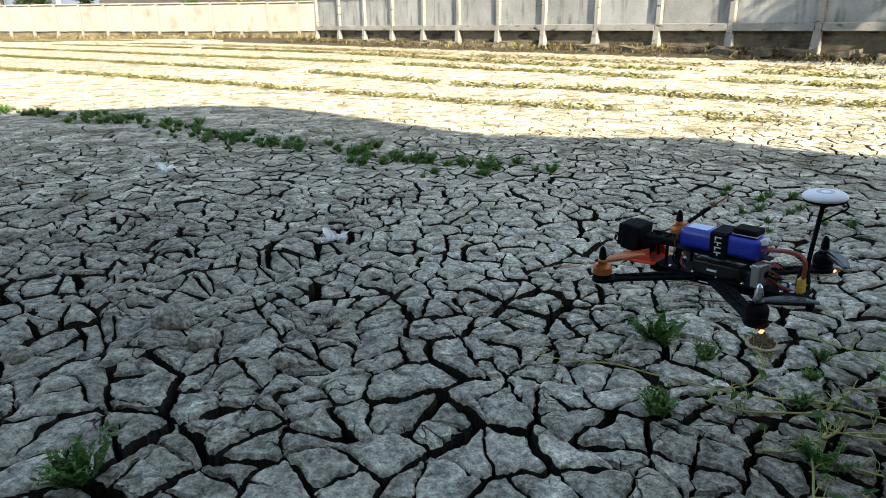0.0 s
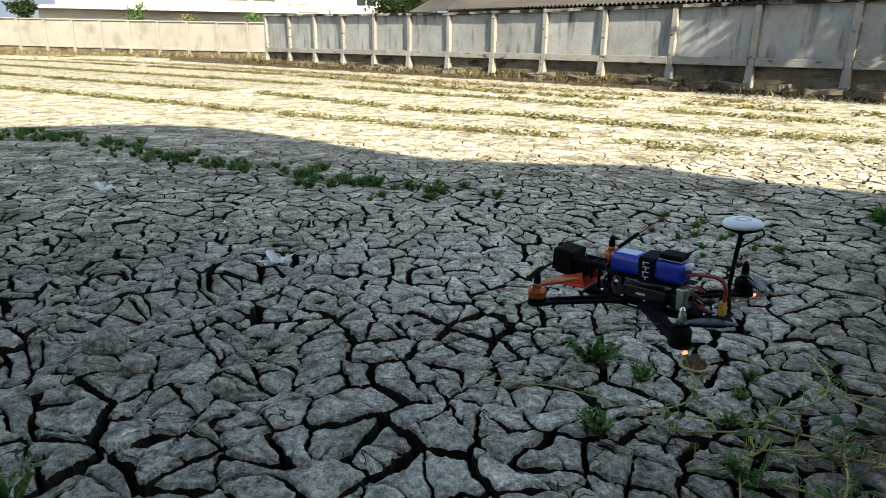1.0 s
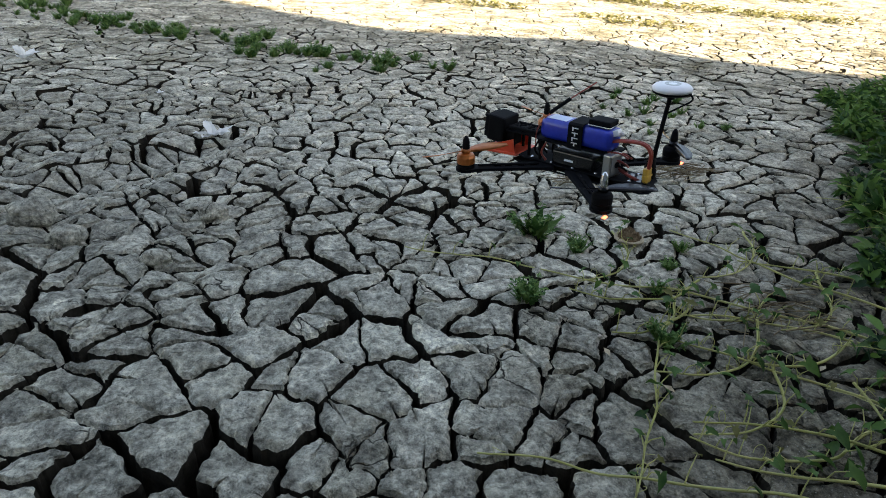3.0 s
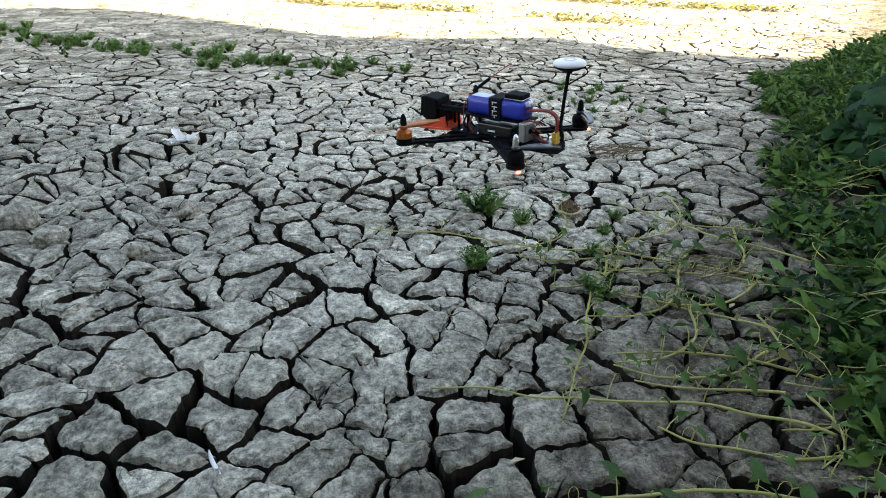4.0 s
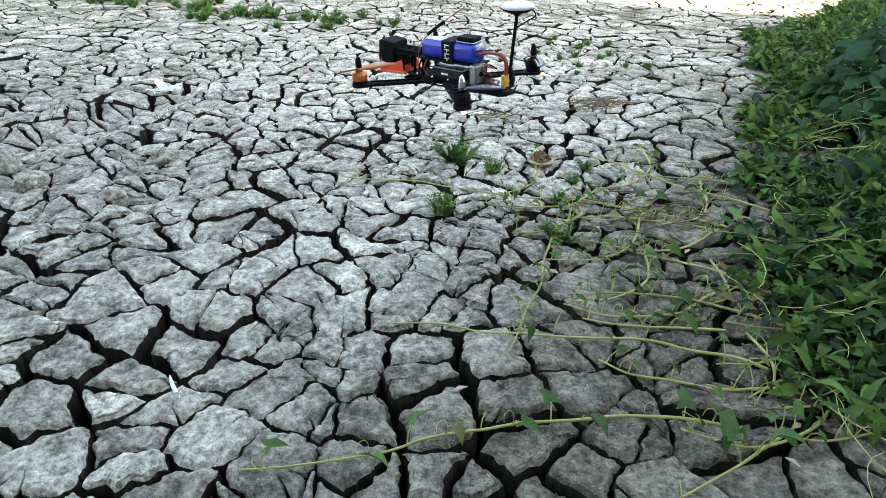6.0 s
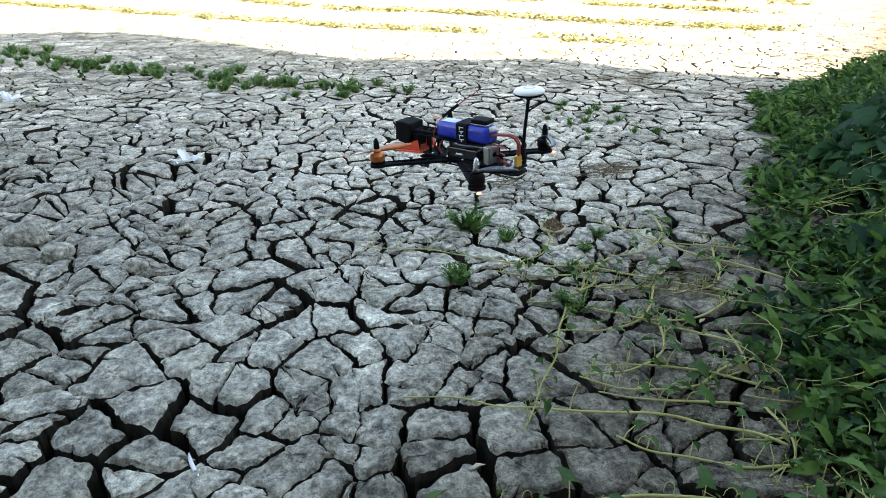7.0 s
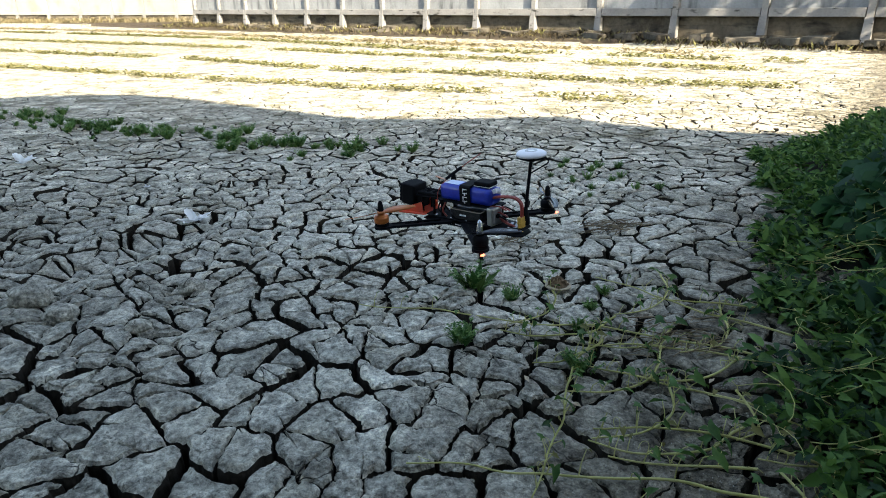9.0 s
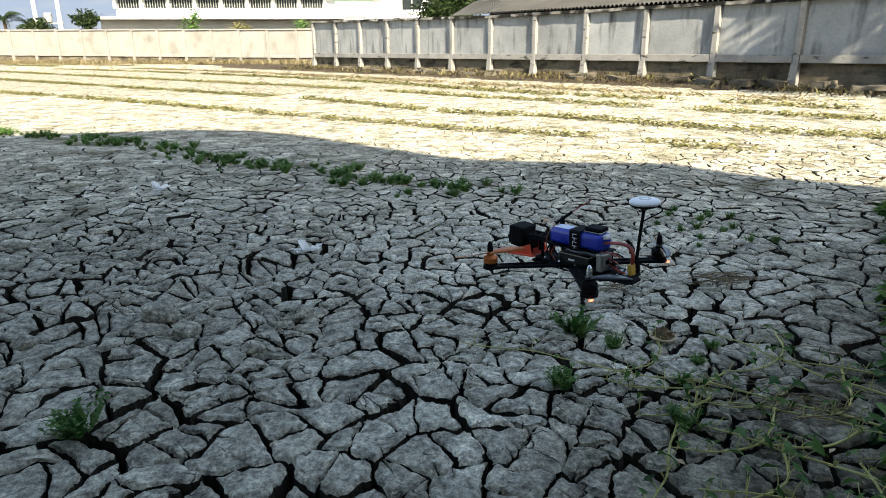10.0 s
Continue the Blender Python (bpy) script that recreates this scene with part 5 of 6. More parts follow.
def weed_row(pts, per_metre, width, size, seed, mat, tall=1.0):
    r = random.Random(seed)
    line = smoothline([(x, y, 0) for x, y in pts], 10)
    at, hd, pt, sz = [], [], [], []
    for a, b in zip(line, line[1:]):
        ln = (b - a).length
        for k in range(max(1, int(ln * per_metre))):
            p = a.lerp(b, r.random())
            if noise.noise((p.x * 0.8, p.y * 0.8, seed)) < -0.3:
                continue
            cx, cy, s = p.x + r.gauss(0, width), p.y + r.gauss(0, width), r.uniform(0.6, 1.3)
            z = height(cx, cy) if cy < 17 else bank(cx, cy)
            for j in range(7):
                at.append((cx + r.gauss(0, 0.05 * s), cy + r.gauss(0, 0.05 * s), z + r.uniform(-0.01, 0.05) * s * tall))
                hd.append(r.uniform(0, 6.28))
                pt.append(r.uniform(0.0, 0.7))
                sz.append(size * s * r.uniform(0.6, 1.3))
    n = len(at)
    v, f = leaves(OVAL, at, hd, pt, rng.uniform(-0.6, 0.6, n), sz)
    return tagged(raw("weed_row", v, f, mat), "row of dry olive weeds across the sunlit field", "weeds", kind="stuff")


weed_row([(-13, 20.8), (-10.2, 18.5), (-5.95, 15.1), (-2.83, 12.27), (0.31, 9.57), (1.25, 8.72), (2.5, 7.96), (3.74, 6.58), (4.3, 6.1)], 60, 0.085, 0.06, 61, WEED_SUN)
weed_row([(-18, 30), (-14.9, 27.3), (-5.9, 18.95), (-1.37, 14.77), (1.36, 11.32), (3.1, 10.1), (5.0, 8.25), (6.9, 6.9)], 52, 0.10, 0.07, 62, WEED_SUN)
weed_row([(-24, 41), (-20.7, 38.1), (-7.96, 25.77), (-1.13, 19.16), (2.98, 14.33), (5.67, 11.51), (8.2, 8.6)], 44, 0.12, 0.08, 63, WEED_SUN)
weed_row([(-26.7, 49.2), (-10.65, 34.6), (-1.45, 24.34), (3.48, 16.95), (7.2, 12.9), (9.8, 10)], 40, 0.16, 0.09, 64, WEED_SUN)
weed_row([(-26, 52), (-14, 42), (-4.4, 31), (1.5, 23), (6.2, 16.6), (9.5, 12.6)], 36, 0.25, 0.10, 65, DRY_GRASS)


def grass_strip(seed, count, place, size, mat, label):
    r = random.Random(seed)
    at = []
    for k in range(count):
        x, y = place(r)
        cx = noise.noise((x * 0.5, y * 0.5, seed))
        if cx < -0.25:
            continue
        at.append((x, y, bank(x, y) if y > 17 else height(x, y)))
    n = len(at)
    v, f = leaves(BLADE, at, rng.uniform(0, 6.28, n), rng.uniform(0.15, 1.2, n), rng.uniform(-0.5, 0.5, n), rng.uniform(0.5, 1.4, n) * size)
    return tagged(raw("grass_strip", v, f, mat), label, "grass", kind="stuff")


def _by_wall(r):
    p = WALL_FROM + WALL_DIR * r.uniform(-2, 38) + Vector((-0.814, -0.581, 0)) * abs(r.gauss(0.3, 0.75))
    return p.x, p.y


def _far_wall(r):
    s, d = r.uniform(-6, 60), r.random() ** 1.4 * 5.5
    return -6.73 - 0.948 * s - 0.319 * d, 51.55 + 0.319 * s - 0.948 * d


grass_strip(71, 16000, _by_wall, 0.17, BRUSH, "dead brown brush at the foot of the wall")
grass_strip(72, 2600, _by_wall, 0.20, WEED_SUN, "olive weeds at the foot of the wall")
grass_strip(73, 22000, _far_wall, 0.30, DRY_GRASS, "long dry straw-coloured grass before the far wall")


# ---- loose things on the mud ----
def straw_patch(x, y, w, d, count, seed):
    r = random.Random(seed)
    bm = bmesh.new()
    for k in range(count):
        a, ln = r.gauss(0.1, 0.5), r.uniform(0.05, 0.16)
        px, py, z = r.gauss(0, w * 0.35), r.gauss(0, d * 0.35), 0.016 + abs(r.gauss(0, 0.009))
        dx, dy = math.cos(a) * ln / 2, math.sin(a) * ln / 2
        tube(bm, [(px - dx, py - dy, z + r.uniform(-0.003, 0.006)), (px, py, z + 0.004), (px + dx, py + dy, z + r.uniform(-0.003, 0.008))], r.uniform(0.001, 0.0022), 4)
    ob = part("straw_heap", bm, STRAW)
    ob.location = (x, y, height(x, y))
    return tagged(ob, "small flat heap of dry brown straw on the mud", "straw", kind="stuff")


straw_patch(1.87, 2.14, 0.23, 0.13, 75, 1)
straw_patch(1.30, 2.05, 0.12, 0.09, 22, 2)
straw_patch(1.55, 1.0, 0.25, 0.2, 50, 3)


def build_pat():
    """A round dried crust with a pale raised rim."""
    t = thing("dried_dung_pat", 1.315, 1.50, height(1.315, 1.50) + 0.018, label="round dried brown crust with a pale rim lying on mud", category="dung")
    bm = lathe(bmesh.new(), [(0.062, 0.0), (0.072, 0.003), (0.074, 0.007), (0.070, 0.010), (0.060, 0.009)], n=36)
    for v in bm.verts:
        a = math.atan2(v.co.y, v.co.x)
        v.co *= 1 + 0.08 * noise.noise((math.cos(a) * 1.7, math.sin(a) * 1.7, 0.3))
        v.co.z += 0.004 * noise.noise(v.co * 60)
    t.scale = (0.74, 0.74, 0.95)
    part("rim", bm, RIM, t, smooth=True)
    bm = bmesh.new()
    bmesh.ops.create_icosphere(bm, subdivisions=4, radius=1)
    for v in bm.verts:
        p = v.co.copy()
        k = 1 + 0.16 * noise.noise(p * 2.6) + 0.09 * noise.noise(p * 6.5)
        v.co = Vector((p.x * 0.056 * k, p.y * 0.052 * k, 0.006 + max(-0.2, p.z) * 0.026 * (k + 1.3 * noise.noise(p * 5) + 0.7 * noise.noise(p * 11))))
    part("crust", bm, DUNG, t, smooth=True)


build_pat()


def scrap(x, y, size, seed, rz, label):
    """A torn, curled white husk: a crumpled base from which dry flaps stand up."""
    r = random.Random(seed)
    t = thing("white_scrap", x, y, height(x, y) + 0.010, rz, label=label, category="litter")
    flaps = [(r.uniform(-0.5, 0.5), 0.10, 1.0), (2.9 + r.uniform(-0.4, 0.4), 0.15, 0.8), (1.4 + r.uniform(-0.4, 0.4), 0.9, 0.75), (4.5 + r.uniform(-0.5, 0.5), 0.25, 0.55), (2.2 + r.uniform(-0.4, 0.4), 1.2, 0.7), (5.4, 0.08, 0.8), (0.9, 0.5, 0.6), (3.6, 0.06, 0.7)]
    for a, rise, ln in flaps:
        bm, rows = bmesh.new(), []
        for j in range(9):
            q = j / 8
            w = size * 0.13 * math.sin(0.35 + q * 2.75) * (1 + 0.4 * noise.noise((q * 6, a, seed)))
            d = size * 0.62 * ln * q * math.cos(rise)
            z = 0.026 + size * 0.62 * ln * (math.sin(rise) * q + 0.16 * q * q * (1 if rise < 0.5 else -0.5)) + 0.05 * size * noise.noise((q * 7, a, seed + 4))
            c = Vector((math.cos(a + 0.4 * q) * d, math.sin(a + 0.4 * q) * d, z))
            side = Vector((-math.sin(a), math.cos(a), 0.10))
            rows.append([bm.verts.new(c + side * w * u + Vector((0, 0, abs(u) * w * 0.5))) for u in (-1, -0.4, 0.3, 1)])
        for p, q in zip(rows, rows[1:]):
            for k in range(3):
                bm.faces.new((p[k], p[k + 1], q[k + 1], q[k]))
        bmesh.ops.solidify(bm, geom=bm.faces[:], thickness=0.0012)
        part("flap", bm, SCRAP, t)
    return t


scrap(-0.26, 2.84, 0.19, 3, 20, "curled white dry husk on the cracked mud")
scrap(-1.63, 4.53, 0.22, 8, 70, "crumpled white scrap lying on the mud")
scrap(-0.62, 3.6, 0.05, 9, 10, "tiny pale scrap on the mud")


def feather(x, y, rz):
    bm = bmesh.new()
    rows = []
    for j in range(9):
        q = j / 8
        w = 0.0045 * math.sin(0.25 + q * 2.7) + 0.0006
        c = Vector((0.062 * q, 0.008 * math.sin(q * 2), 0.006 + 0.020 * q * q))
        rows.append([bm.verts.new(c + Vector((0, w * u, z))) for u, z in ((-1, 0.002), (0, 0), (1, 0.002), (0, -0.001))])
    for p, q in zip(rows, rows[1:]):
        for j in range(4):
            bm.faces.new((p[j], p[(j + 1) % 4], q[(j + 1) % 4], q[j]))
    ob = part("feather", bm, SCRAP, smooth=True)
    ob.matrix_world = pose(x, y, height(x, y), 0, 0, rz)
    tagged(ob, "small white feather caught on a mud plate", "feather")


feather(0.022, 0.425, 105)
for _k, (_x, _y) in enumerate(((0.62, 0.30), (0.95, 0.86), (1.32, 0.02), (1.22, -0.05), (1.48, 0.72), (1.05, 0.70))):
    _v, _f = leaves(OVAL, [(0, 0, 0)], [_k * 1.7], [0.15], [0.2], [0.035])
    _ob = raw("dry_leaf", [Vector(p) for p in _v] + [Vector(p) - Vector((0, 0, 0.0012)) for p in _v], [*_f, *[tuple(i + len(_v) for i in g[::-1]) for g in _f]], RIM)
    _ob.location = (_x, _y, height(_x, _y) + 0.012)
    tagged(_ob, "fallen pale dry leaf on the mud", "leaf", "fallen leaves")


def clod(x, y, size, seed):
    bm = bmesh.new()
    bmesh.ops.create_icosphere(bm, subdivisions=4, radius=1)
    for v in bm.verts:
        p = v.co.copy()
        k = 1 + 0.22 * noise.noise(p * 1.4 + Vector((seed, 0, 0))) + 0.10 * noise.noise(p * 4 + Vector((0, seed, 0)))
        v.co = Vector((p.x * size * k, p.y * size * 0.85 * k, p.z * size * 0.62 * k))
    ob = part("mud_clod", bm, MUD, smooth=True)
    ob.location = (x, y, height(x, y) + size * 0.22)
    tagged(ob, "rounded lump of dried grey mud", "clod", "mud clods")


clod(-0.16, 1.92, 0.055, 1)
clod(-0.30, 1.56, 0.045, 2)
clod(-0.77, 1.93, 0.085, 3)
clod(-0.62, 1.78, 0.06, 5)
clod(-1.25, 1.75, 0.05, 4)


# ---- the mud plates ----
HOLE = [-0.45, 1.35, 0]
# where the broad plates before the creepers lie
BROAD_PLATES = [(-0.49, 1.06), (-0.42, 0.72), (-0.22, 0.89), (-0.06, 0.96), (-0.16, 0.72), (0.05, 0.75), (0.14, 0.94), (0.3, 1.08), (0.1, 1.23), (0.2, 0.59), (0.37, 0.8), (0.39, 0.66),
                (0.57, 0.64), (0.62, 0.83), (0.6, 0.48), (0.43, 0.51), (0.39, 0.4), (0.22, 0.43), (0.55, 0.37), (0.57, 0.27), (0.41, 0.27), (0.87, 0.62), (0.75, 0.42), (0.95, 0.38),
                (0.92, 0.24), (0.75, 0.25), (-0.3, 0.48), (-0.1, 0.52), (-0.01, 0.42), (-0.08, 0.34), (0.08, 0.31), (-0.22, 0.29), (-0.06, 0.25), (0.0, 0.17), (-0.16, 0.14), (-0.27, 0.16),
                (0.1, 0.07), (0.22, 0.19), (0.3, 0.03), (0.55, 0.06), (0.39, 0.15), (0.8, 0.02), (0.72, -0.04), (0.93, -0.07), (0.94, 0.1), (0.55, -0.04), (0.74, 0.14), (1.1, 0.64)]


def clip(poly, px, py, nx, ny, gap):
    """The part of a convex polygon on the inner side of a line; poly: (x, y, gap of the edge that starts there)."""
    out, n = [], len(poly)
    side = [(x - px) * nx + (y - py) * ny for x, y, _ in poly]
    if max(side) <= 0:
        return poly
    for k in range(n):
        j = (k + 1) % n
        (x0, y0, g0), (x1, y1, _) = poly[k], poly[j]
        s0, s1 = side[k], side[j]
        if s0 <= 0:
            out.append((x0, y0, g0))
            if s1 > 0:
                t = s0 / (s0 - s1)
                out.append((x0 + (x1 - x0) * t, y0 + (y1 - y0) * t, gap))
        elif s1 <= 0:
            t = s0 / (s0 - s1)
            out.append((x0 + (x1 - x0) * t, y0 + (y1 - y0) * t, g0))
    return out


def opening(x, y, z):
    """How wide a crack gapes: most are thin, a few open wide."""
    u = max(0.0, min(1.0, 0.5 + 0.95 * noise.noise((x, y, z))))
    return 0.45 + 1.5 * u**2


def want(x, y):
    """The distance between plates, in metres."""
    base = float(np.interp(y, [-0.6, 0.6, 1.4, 2.4, 6.0, 11.0, 17.0], [0.180, 0.145, 0.118, 0.112, 0.120, 0.150, 0.190]))
    base *= 1 + 0.18 * math.exp(-(((x + 1.0) / 0.8) ** 2 + ((y - 2.0) / 0.9) ** 2))
    return base * (1 + 0.30 * noise.noise((x * 0.9, y * 0.9, 5.5)))


def before_warp(x, y):
    """The point that warp() carries to x, y."""
    a, b = x, y
    for _ in range(6):
        u, v = warp(a, b)
        a, b = a + x - u, b + y - v
    return a, b


def area_of(poly):
    return 0.5 * abs(sum(a[0] * b[1] - b[0] * a[1] for a, b in zip(poly, poly[1:] + poly[:1])))


def split(poly, r, least, depth, out):
    """Breaks a cell across its length, again and again, by ever narrower cracks that end on the older ones."""
    area = area_of(poly)
    if depth > 5 or area < least * r.uniform(0.9, 1.9):
        out.append(poly)
        return
    n = len(poly)
    cx, cy = sum(p[0] for p in poly) / n, sum(p[1] for p in poly) / n
    xx = sum((p[0] - cx) ** 2 for p in poly)
    yy = sum((p[1] - cy) ** 2 for p in poly)
    xy = sum((p[0] - cx) * (p[1] - cy) for p in poly)
    a = 0.5 * math.atan2(2 * xy, xx - yy) + r.gauss(0, 0.38)
    nx, ny = math.cos(a), math.sin(a)
    off = r.gauss(0, 0.16) * math.sqrt(area)
    gap = (0.0062, 0.0050, 0.0040, 0.0034, 0.0030, 0.0030)[depth] * opening(cx * 3.1, cy * 3.1, 2.0)
    for k in (1, -1):
        piece = clip(poly, cx + nx * off, cy + ny * off, nx * k, ny * k, gap)
        if len(piece) > 2:
            split(piece, r, least, depth + 1, out)


def cells():
    """One cell for each plate: wide cracks first, which part the ground into cells, then the narrower ones within."""
    r = random.Random(3)
    cell = 0.2
    grid = {}

    def near(x, y, reach):
        n = int(reach / cell) + 1
        i, j = int(math.floor(x / cell)), int(math.floor(y / cell))
        for a in range(i - n, i + n + 1):
            for b in range(j - n, j + n + 1):
                yield from grid.get((a, b), ())

    def put(x, y, own, broad):
        grid.setdefault((int(math.floor(x / cell)), int(math.floor(y / cell))), []).append((x, y, own, broad))

    for x, y in BROAD_PLATES:
        put(*before_warp(x, y), 0.135, True)
    for band in range(-2, int(REACH) + 1):
        left, right = -2.2 - 0.62 * (band + 1.8), 2.4 + 0.86 * (band + 1.8)
        for _ in range(int((right - left) / want(0, band + 0.5) ** 2 * 2.6)):
            x, y = r.uniform(left, right), band + r.random()
            if not in_field(x, y, 0.3):
                continue
            own = want(x, y) * 1.75 * r.choice((0.62, 0.85, 1.0, 1.0, 1.15))
            if all((x - u) ** 2 + (y - v) ** 2 > (0.5 * (own + w)) ** 2 * (0.5 if broad else 0.8) for u, v, w, broad in near(x, y, 0.4)):
                put(x, y, own, False)
    out = []
    for x, y, own, broad in [q for group in grid.values() for q in group]:
        if not in_field(x, y, 0.1):
            continue
        far = 0.42 if broad else own * 1.8
        poly = [(x - far, y - far, 0.01), (x + far, y - far, 0.01), (x + far, y + far, 0.01), (x - far, y + far, 0.01)]
        for o in sorted(near(x, y, far * 2), key=lambda o: (o[0] - x) ** 2 + (o[1] - y) ** 2)[1:26]:
            mx, my = (x + o[0]) / 2, (y + o[1]) / 2
            g = (0.0066 if broad and o[3] else 0.0088) * opening(mx * 2.3, my * 2.3, 9.0)
            poly = clip(poly, mx, my, o[0] - x, o[1] - y, g)
        if len(poly) > 2:
            split(poly, r, 0.021 if broad else 0.95 * want(x, y) ** 2, 2 if broad else 0, out)
    return out


def shrink(poly, widen):
    """Moves each edge in by its gap."""
    n, lines = len(poly), []
    for k in range(n):
        x0, y0, g = poly[k]
        x1, y1, _ = poly[(k + 1) % n]
        ln = math.hypot(x1 - x0, y1 - y0)
        if ln < 1e-4:
            continue
        nx, ny = -(y1 - y0) / ln, (x1 - x0) / ln
        g = g * widen
        lines.append((nx, ny, nx * x0 + ny * y0 + g))
    out = []
    for k in range(len(lines)):
        a, b = lines[k - 1], lines[k]
        det = a[0] * b[1] - a[1] * b[0]
        if abs(det) < 0.05:
            continue
        out.append(((a[2] * b[1] - a[1] * b[2]) / det, (a[0] * b[2] - a[2] * b[0]) / det))
    return out


def ring_of(pts, step):
    """Rounds the corners and cuts the edges into short lengths."""
    out, n = [], len(pts)
    for k in range(n):
        (x0, y0), (x1, y1) = pts[k], pts[(k + 1) % n]
        ln = math.hypot(x1 - x0, y1 - y0)
        c = min(0.2, 0.003 / max(ln, 1e-6))
        m = max(1, int(round(ln * (1 - 2 * c) / step)))
        for j in range(m + 1):
            t = c + (1 - 2 * c) * j / m
            out.append((x0 + (x1 - x0) * t, y0 + (y1 - y0) * t))
    return out


def warp(x, y):
    a = b = 0.0
    for k, (size, turn) in enumerate(((0.060, 2.6), (0.024, 8.0), (0.011, 19.0), (0.0065, 43.0), (0.0042, 90.0))):
        a += size * noise.noise((x * turn, y * turn, float(k)))
        b += size * noise.noise((x * turn, y * turn, 20.0 + k))
    x, y = x + a, y + b
    dx, dy = x - HOLE[0], y - HOLE[1]
    d = math.hypot(dx, dy)
    if d < 0.16 and HOLE[2]:
        k = (0.040 + d * (0.16 - 0.040) / 0.16) / max(d, 1e-5)
        x, y = HOLE[0] + dx * k, HOLE[1] + dy * k
    return x, y


def signed(pts):
    return sum(a[0] * b[1] - b[0] * a[1] for a, b in zip(pts, pts[1:] + pts[:1])) / 2 if len(pts) > 2 else 0.0


def plate_mesh(poly, r, step, tops, fine):
    """One plate: a worn crust with rounded rims over steep broken sides."""
    y_mid = sum(p[1] for p in poly) / len(poly)
    widen = float(np.interp(y_mid, [-0.5, 1.0, 3.0, 5.0, 8.0, 14.0], [1.2, 1.2, 1.2, 1.0, 0.42, 0.16]))
    pts = shrink(poly, widen)
    gone = signed(pts)
    if gone < 0.0012:
        # slivers keep most of their width
        pts = shrink(poly, widen * 0.3)
        gone = signed(pts)
    if gone < 0.0002:
        pts = [(x, y) for x, y, _ in poly]
        gone = signed(pts)
    if gone < 0.0001:
        return None
    ring = [warp(*p) for p in ring_of(pts, step)]
    n = len(ring)
    cx, cy = sum(p[0] for p in ring) / n, sum(p[1] for p in ring) / n
    key = r.uniform(0, 900)
    jag = 0.0044 if fine else 0.006
    ring = [(x + 0.0045 * noise.noise((x * 13, y * 13, key)), y + 0.0045 * noise.noise((x * 13, y * 13, key + 70))) for x, y in ring]
    ring = [(x + jag * noise.noise((x * 31, y * 31, key)) + jag * 0.6 * noise.noise((x * 80, y * 80, key)), y + jag * noise.noise((x * 31, y * 31, key + 50)) + jag * 0.5 * noise.noise((x * 80, y * 80, key + 9))) for x, y in ring]
    if fine and gone > 0.006:
        # blind cracks that run in from the rim and stop
        for _ in range(r.choice((0, 0, 1, 1, 2))):
            k = r.randrange(1, len(ring) - 1)
            (x, y), (ax, ay), (bx, by) = ring[k], ring[k - 1], ring[k + 1]
            ln = math.hypot(bx - ax, by - ay) + 1e-6
            w = r.uniform(0.0025, 0.0065)
            ux, uy = (bx - ax) / ln * w, (by - ay) / ln * w
            deep = r.uniform(0.3, 0.72)
            turn = r.uniform(-0.1, 0.1)
            qx, qy = cx + (x - cx) * (1 - deep) - (y - cy) * turn * deep, cy + (y - cy) * (1 - deep) + (x - cx) * turn * deep
            ring[k : k + 1] = [(x - ux, y - uy), (qx, qy), (x + ux, y + uy)]
        n = len(ring)
    calm = float(np.interp(y_mid, [3.5, 6.0], [1.0, 0.22]))
    grain = float(np.interp(y_mid, [0.8, 2.0], [1.0, 0.35]))
    tx, ty, lift = r.gauss(0, 0.028) * calm, r.gauss(0, 0.028) * calm, r.gauss(0, 0.0045) * calm
    verts, faces = [], []

    def crust(x, y):
        z = height(x, y) + lift + tx * (x - cx) + ty * (y - cy)
        z += 0.008 * calm * (0.4 + 0.6 * grain) * noise.noise((x * 9, y * 9, key * 0.1))
        if fine:
            z += grain * (0.0110 * noise.noise((x * 24, y * 24, 3.0)) + 0.0062 * abs(noise.noise((x * 60, y * 60, 5.0)))) + 0.0012 * noise.noise((x * 130, y * 130, 6.0))
        return z

    rims = []
    n = len(ring)
    for f, drop in tops:
        row = []
        for x, y in ring:
            px, py = cx + (x - cx) * f, cy + (y - cy) * f
            row.append(len(verts))
            verts.append((px, py, crust(px, py) - drop))
        rims.append(row)
    size = math.sqrt(gone)
    soft = 1 - min(0.20, 0.017 / size)
    rim = 1 - min(0.10, 0.0080 / size)
    low = 1 - min(0.16, 0.010 / size)
    sides = ((soft, 0.0010), (rim, 0.0036), (1.0, 0.0100), (1 + 0.004 / size, 0.034), (1 + 0.007 / size, 0.075), (1 + 0.009 / size, 0.22)) if fine else ((rim, 0.0002), (1.0, 0.0045), (low, 0.22))
    for depth, (f, drop) in enumerate(sides):
        row = []
        for x, y in ring:
            g = f
            chip = 0.0
            if depth == 1 or depth == 2:
                chip = 0.010 * max(0.0, noise.noise((x * 24, y * 24, key))) + (0.004 * noise.noise((x * 95, y * 95, key)) if fine else 0.0)
            if depth > 1:
                g += 0.006 / size * noise.noise((x * 45, y * 45, drop * 40 + key))
            px, py = cx + (x - cx) * g, cy + (y - cy) * g
            row.append(len(verts))
            verts.append((px, py, crust(px, py) - drop - chip))
        rims.append(row)
    centre = len(verts)
    verts.append((cx, cy, crust(cx, cy)))
    for k in range(n):
        faces.append((centre, rims[0][k], rims[0][(k + 1) % n]))
    for a, b in zip(rims[:-1], rims[1:]):
        for k in range(n):
            j = (k + 1) % n
            faces.append((a[k], b[k], b[j], a[j]))
    return verts, faces, n * (3 if fine else 1)


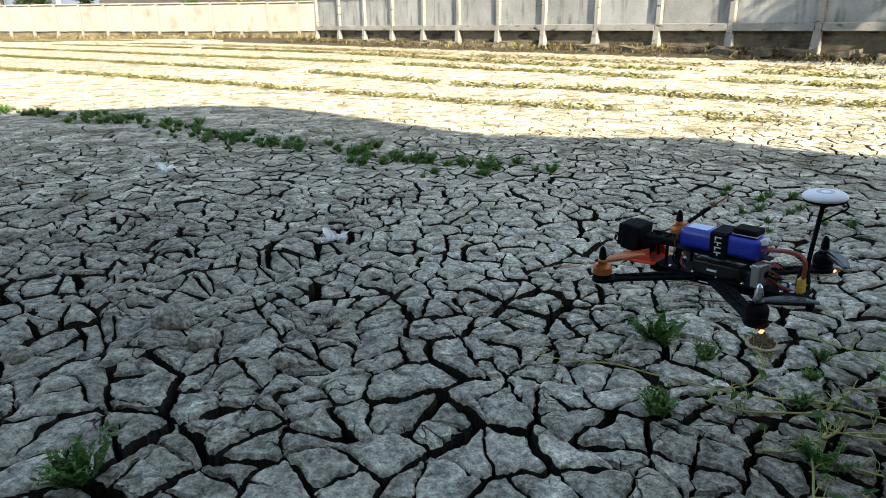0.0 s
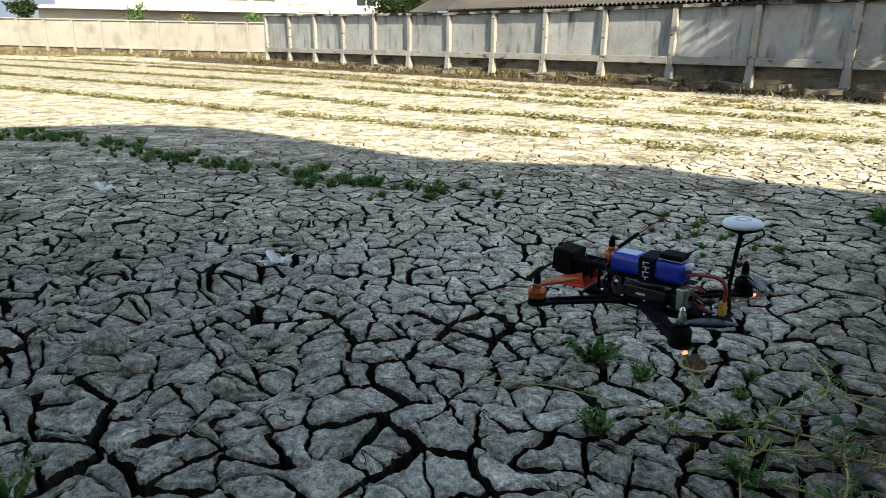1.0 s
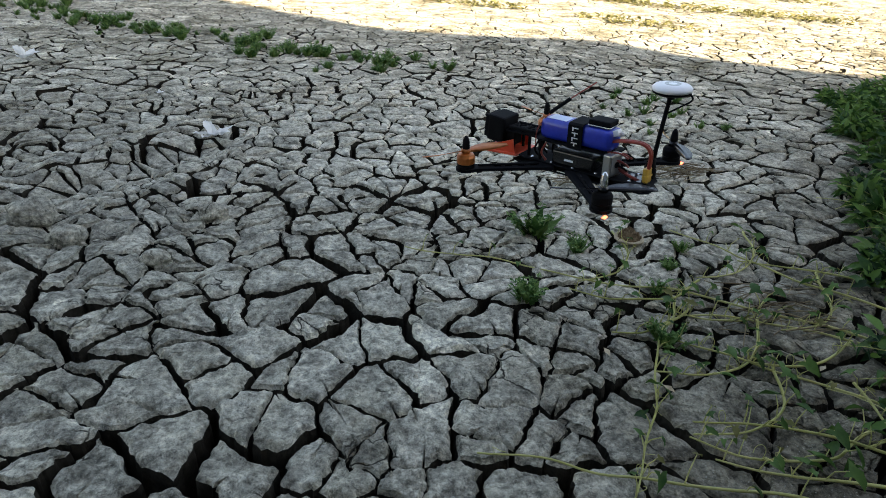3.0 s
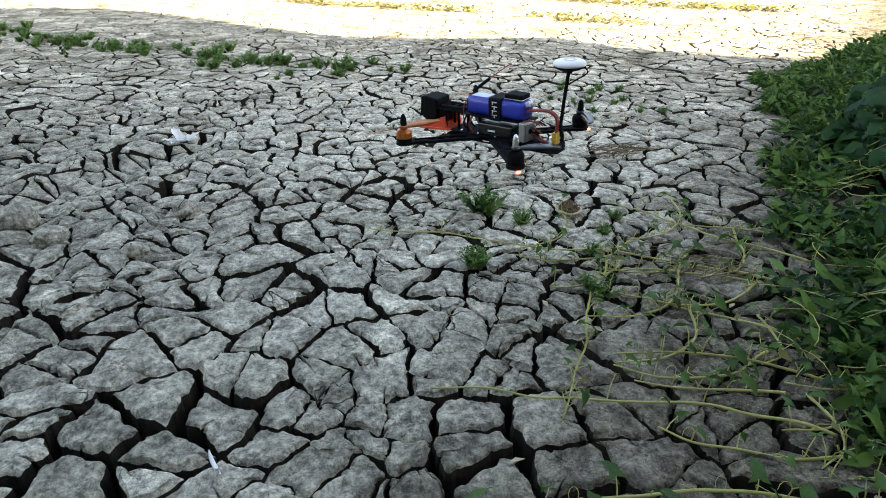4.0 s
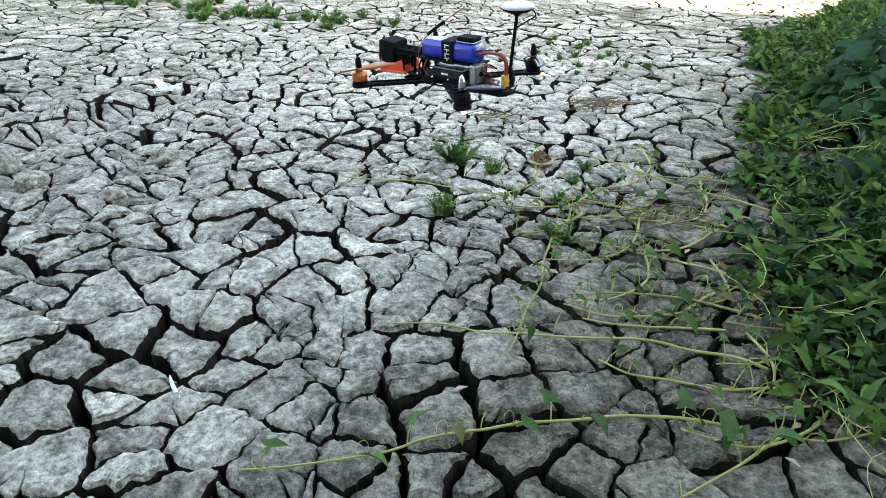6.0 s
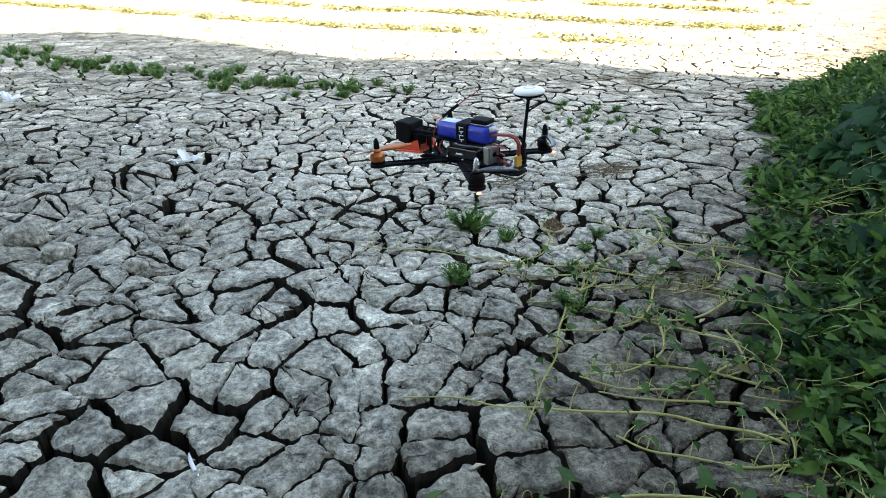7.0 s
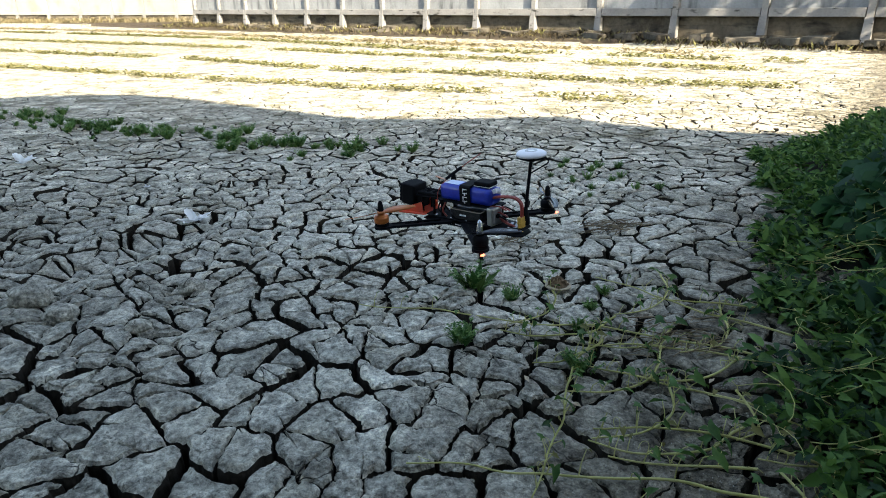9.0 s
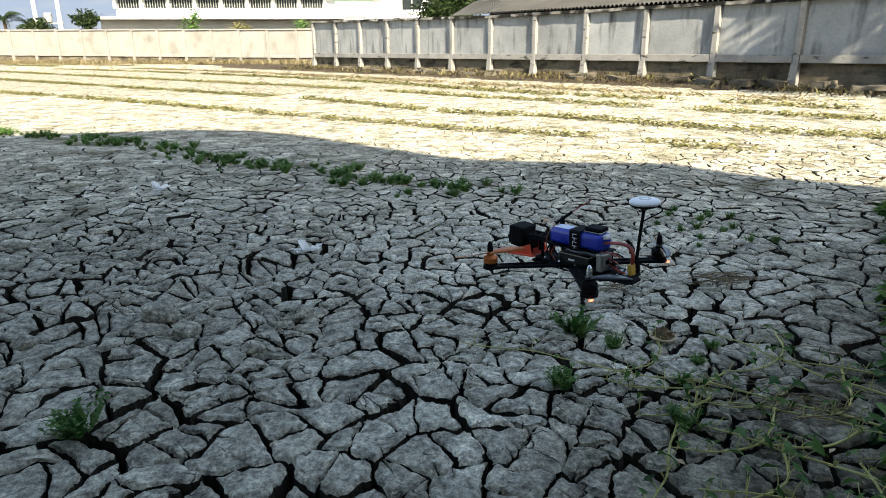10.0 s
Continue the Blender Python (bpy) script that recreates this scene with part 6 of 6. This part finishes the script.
def build_plates():
    r = random.Random(12)
    near, far = [], []
    plates = cells()
    # the dark hole opens where cracks meet
    spots = [warp(px, py) for poly in plates for px, py, _ in poly if abs(px + 0.45) < 0.3 and abs(py - 1.35) < 0.3]
    HOLE[:2] = min(spots, key=lambda q: math.hypot(q[0] + 0.45, q[1] - 1.35))
    HOLE[2] = 1
    for poly in plates:
        x, y = sum(p[0] for p in poly) / len(poly), sum(p[1] for p in poly) / len(poly)
        if -0.75 < x < 1.45 and 0.0 < y < 2.75 and len(near) < 300:
            got = plate_mesh(poly, r, 0.009, tuple((q, -0.001) for q in (0.16, 0.31, 0.45, 0.57, 0.67, 0.76, 0.83)), True)
            if got:
                near.append(got)
        else:
            dist = math.hypot(x, y + 0.5)
            if dist < 3.0:
                got = plate_mesh(poly, r, 0.018, ((0.3, -0.001), (0.55, -0.001), (0.76, -0.001)), True)
            elif dist < 4.5:
                got = plate_mesh(poly, r, 0.028, ((0.35, -0.001), (0.7, -0.001)), True)
            elif dist < 8:
                got = plate_mesh(poly, r, 0.05, ((0.82, 0.0),), False)
            else:
                got = plate_mesh(poly, r, 0.15, (), False)
            if got:
                far.append(got)
    crumbs, pieces = random.Random(31), []
    cube = [(1, 0, 0), (0, 1, 0), (-1, 0, 0), (0, -1, 0), (0, 0, 1), (0, 0, -1)]
    tri = [(0, 1, 4), (1, 2, 4), (2, 3, 4), (3, 0, 4), (1, 0, 5), (2, 1, 5), (3, 2, 5), (0, 3, 5)]
    for v, f, n in [*near, *[q for q in far if q[2] > 60 and crumbs.random() < 0.5]]:
        for _ in range(crumbs.choice((2, 4, 8, 14))):
            x, y, z = v[crumbs.randrange(0, int(len(v) * 0.6))]
            s = 0.0012 + 0.004 * crumbs.random() ** 3
            pieces.append(([(x + a * s * crumbs.uniform(0.6, 1.4), y + b * s * crumbs.uniform(0.6, 1.4), z + s * 0.4 + c * s * crumbs.uniform(0.5, 1.0)) for a, b, c in cube], tri))
    tagged(raw("mud_crumbs", *joined(*pieces), MUD_FAR, ground), "loose crumbs of dried mud", kind="stuff")
    for v, f, n in near:
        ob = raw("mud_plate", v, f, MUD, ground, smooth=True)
        ob.data.materials.append(CLAY_SHADE)
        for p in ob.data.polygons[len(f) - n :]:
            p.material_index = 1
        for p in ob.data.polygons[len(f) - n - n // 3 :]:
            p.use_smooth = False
    v, f = joined(*[(v, f) for v, f, _ in far])
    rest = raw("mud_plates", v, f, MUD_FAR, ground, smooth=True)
    rest.data.materials.append(CLAY_SHADE)
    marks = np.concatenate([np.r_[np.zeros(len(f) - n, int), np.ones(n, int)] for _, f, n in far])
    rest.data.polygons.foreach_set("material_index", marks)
    soft_top = np.concatenate([np.r_[np.ones(len(f) - n, bool), np.zeros(n, bool)] for _, f, n in far])
    rest.data.polygons.foreach_set("use_smooth", soft_top)
    tagged(rest, "cracked mud plates further off", kind="stuff")


build_plates()
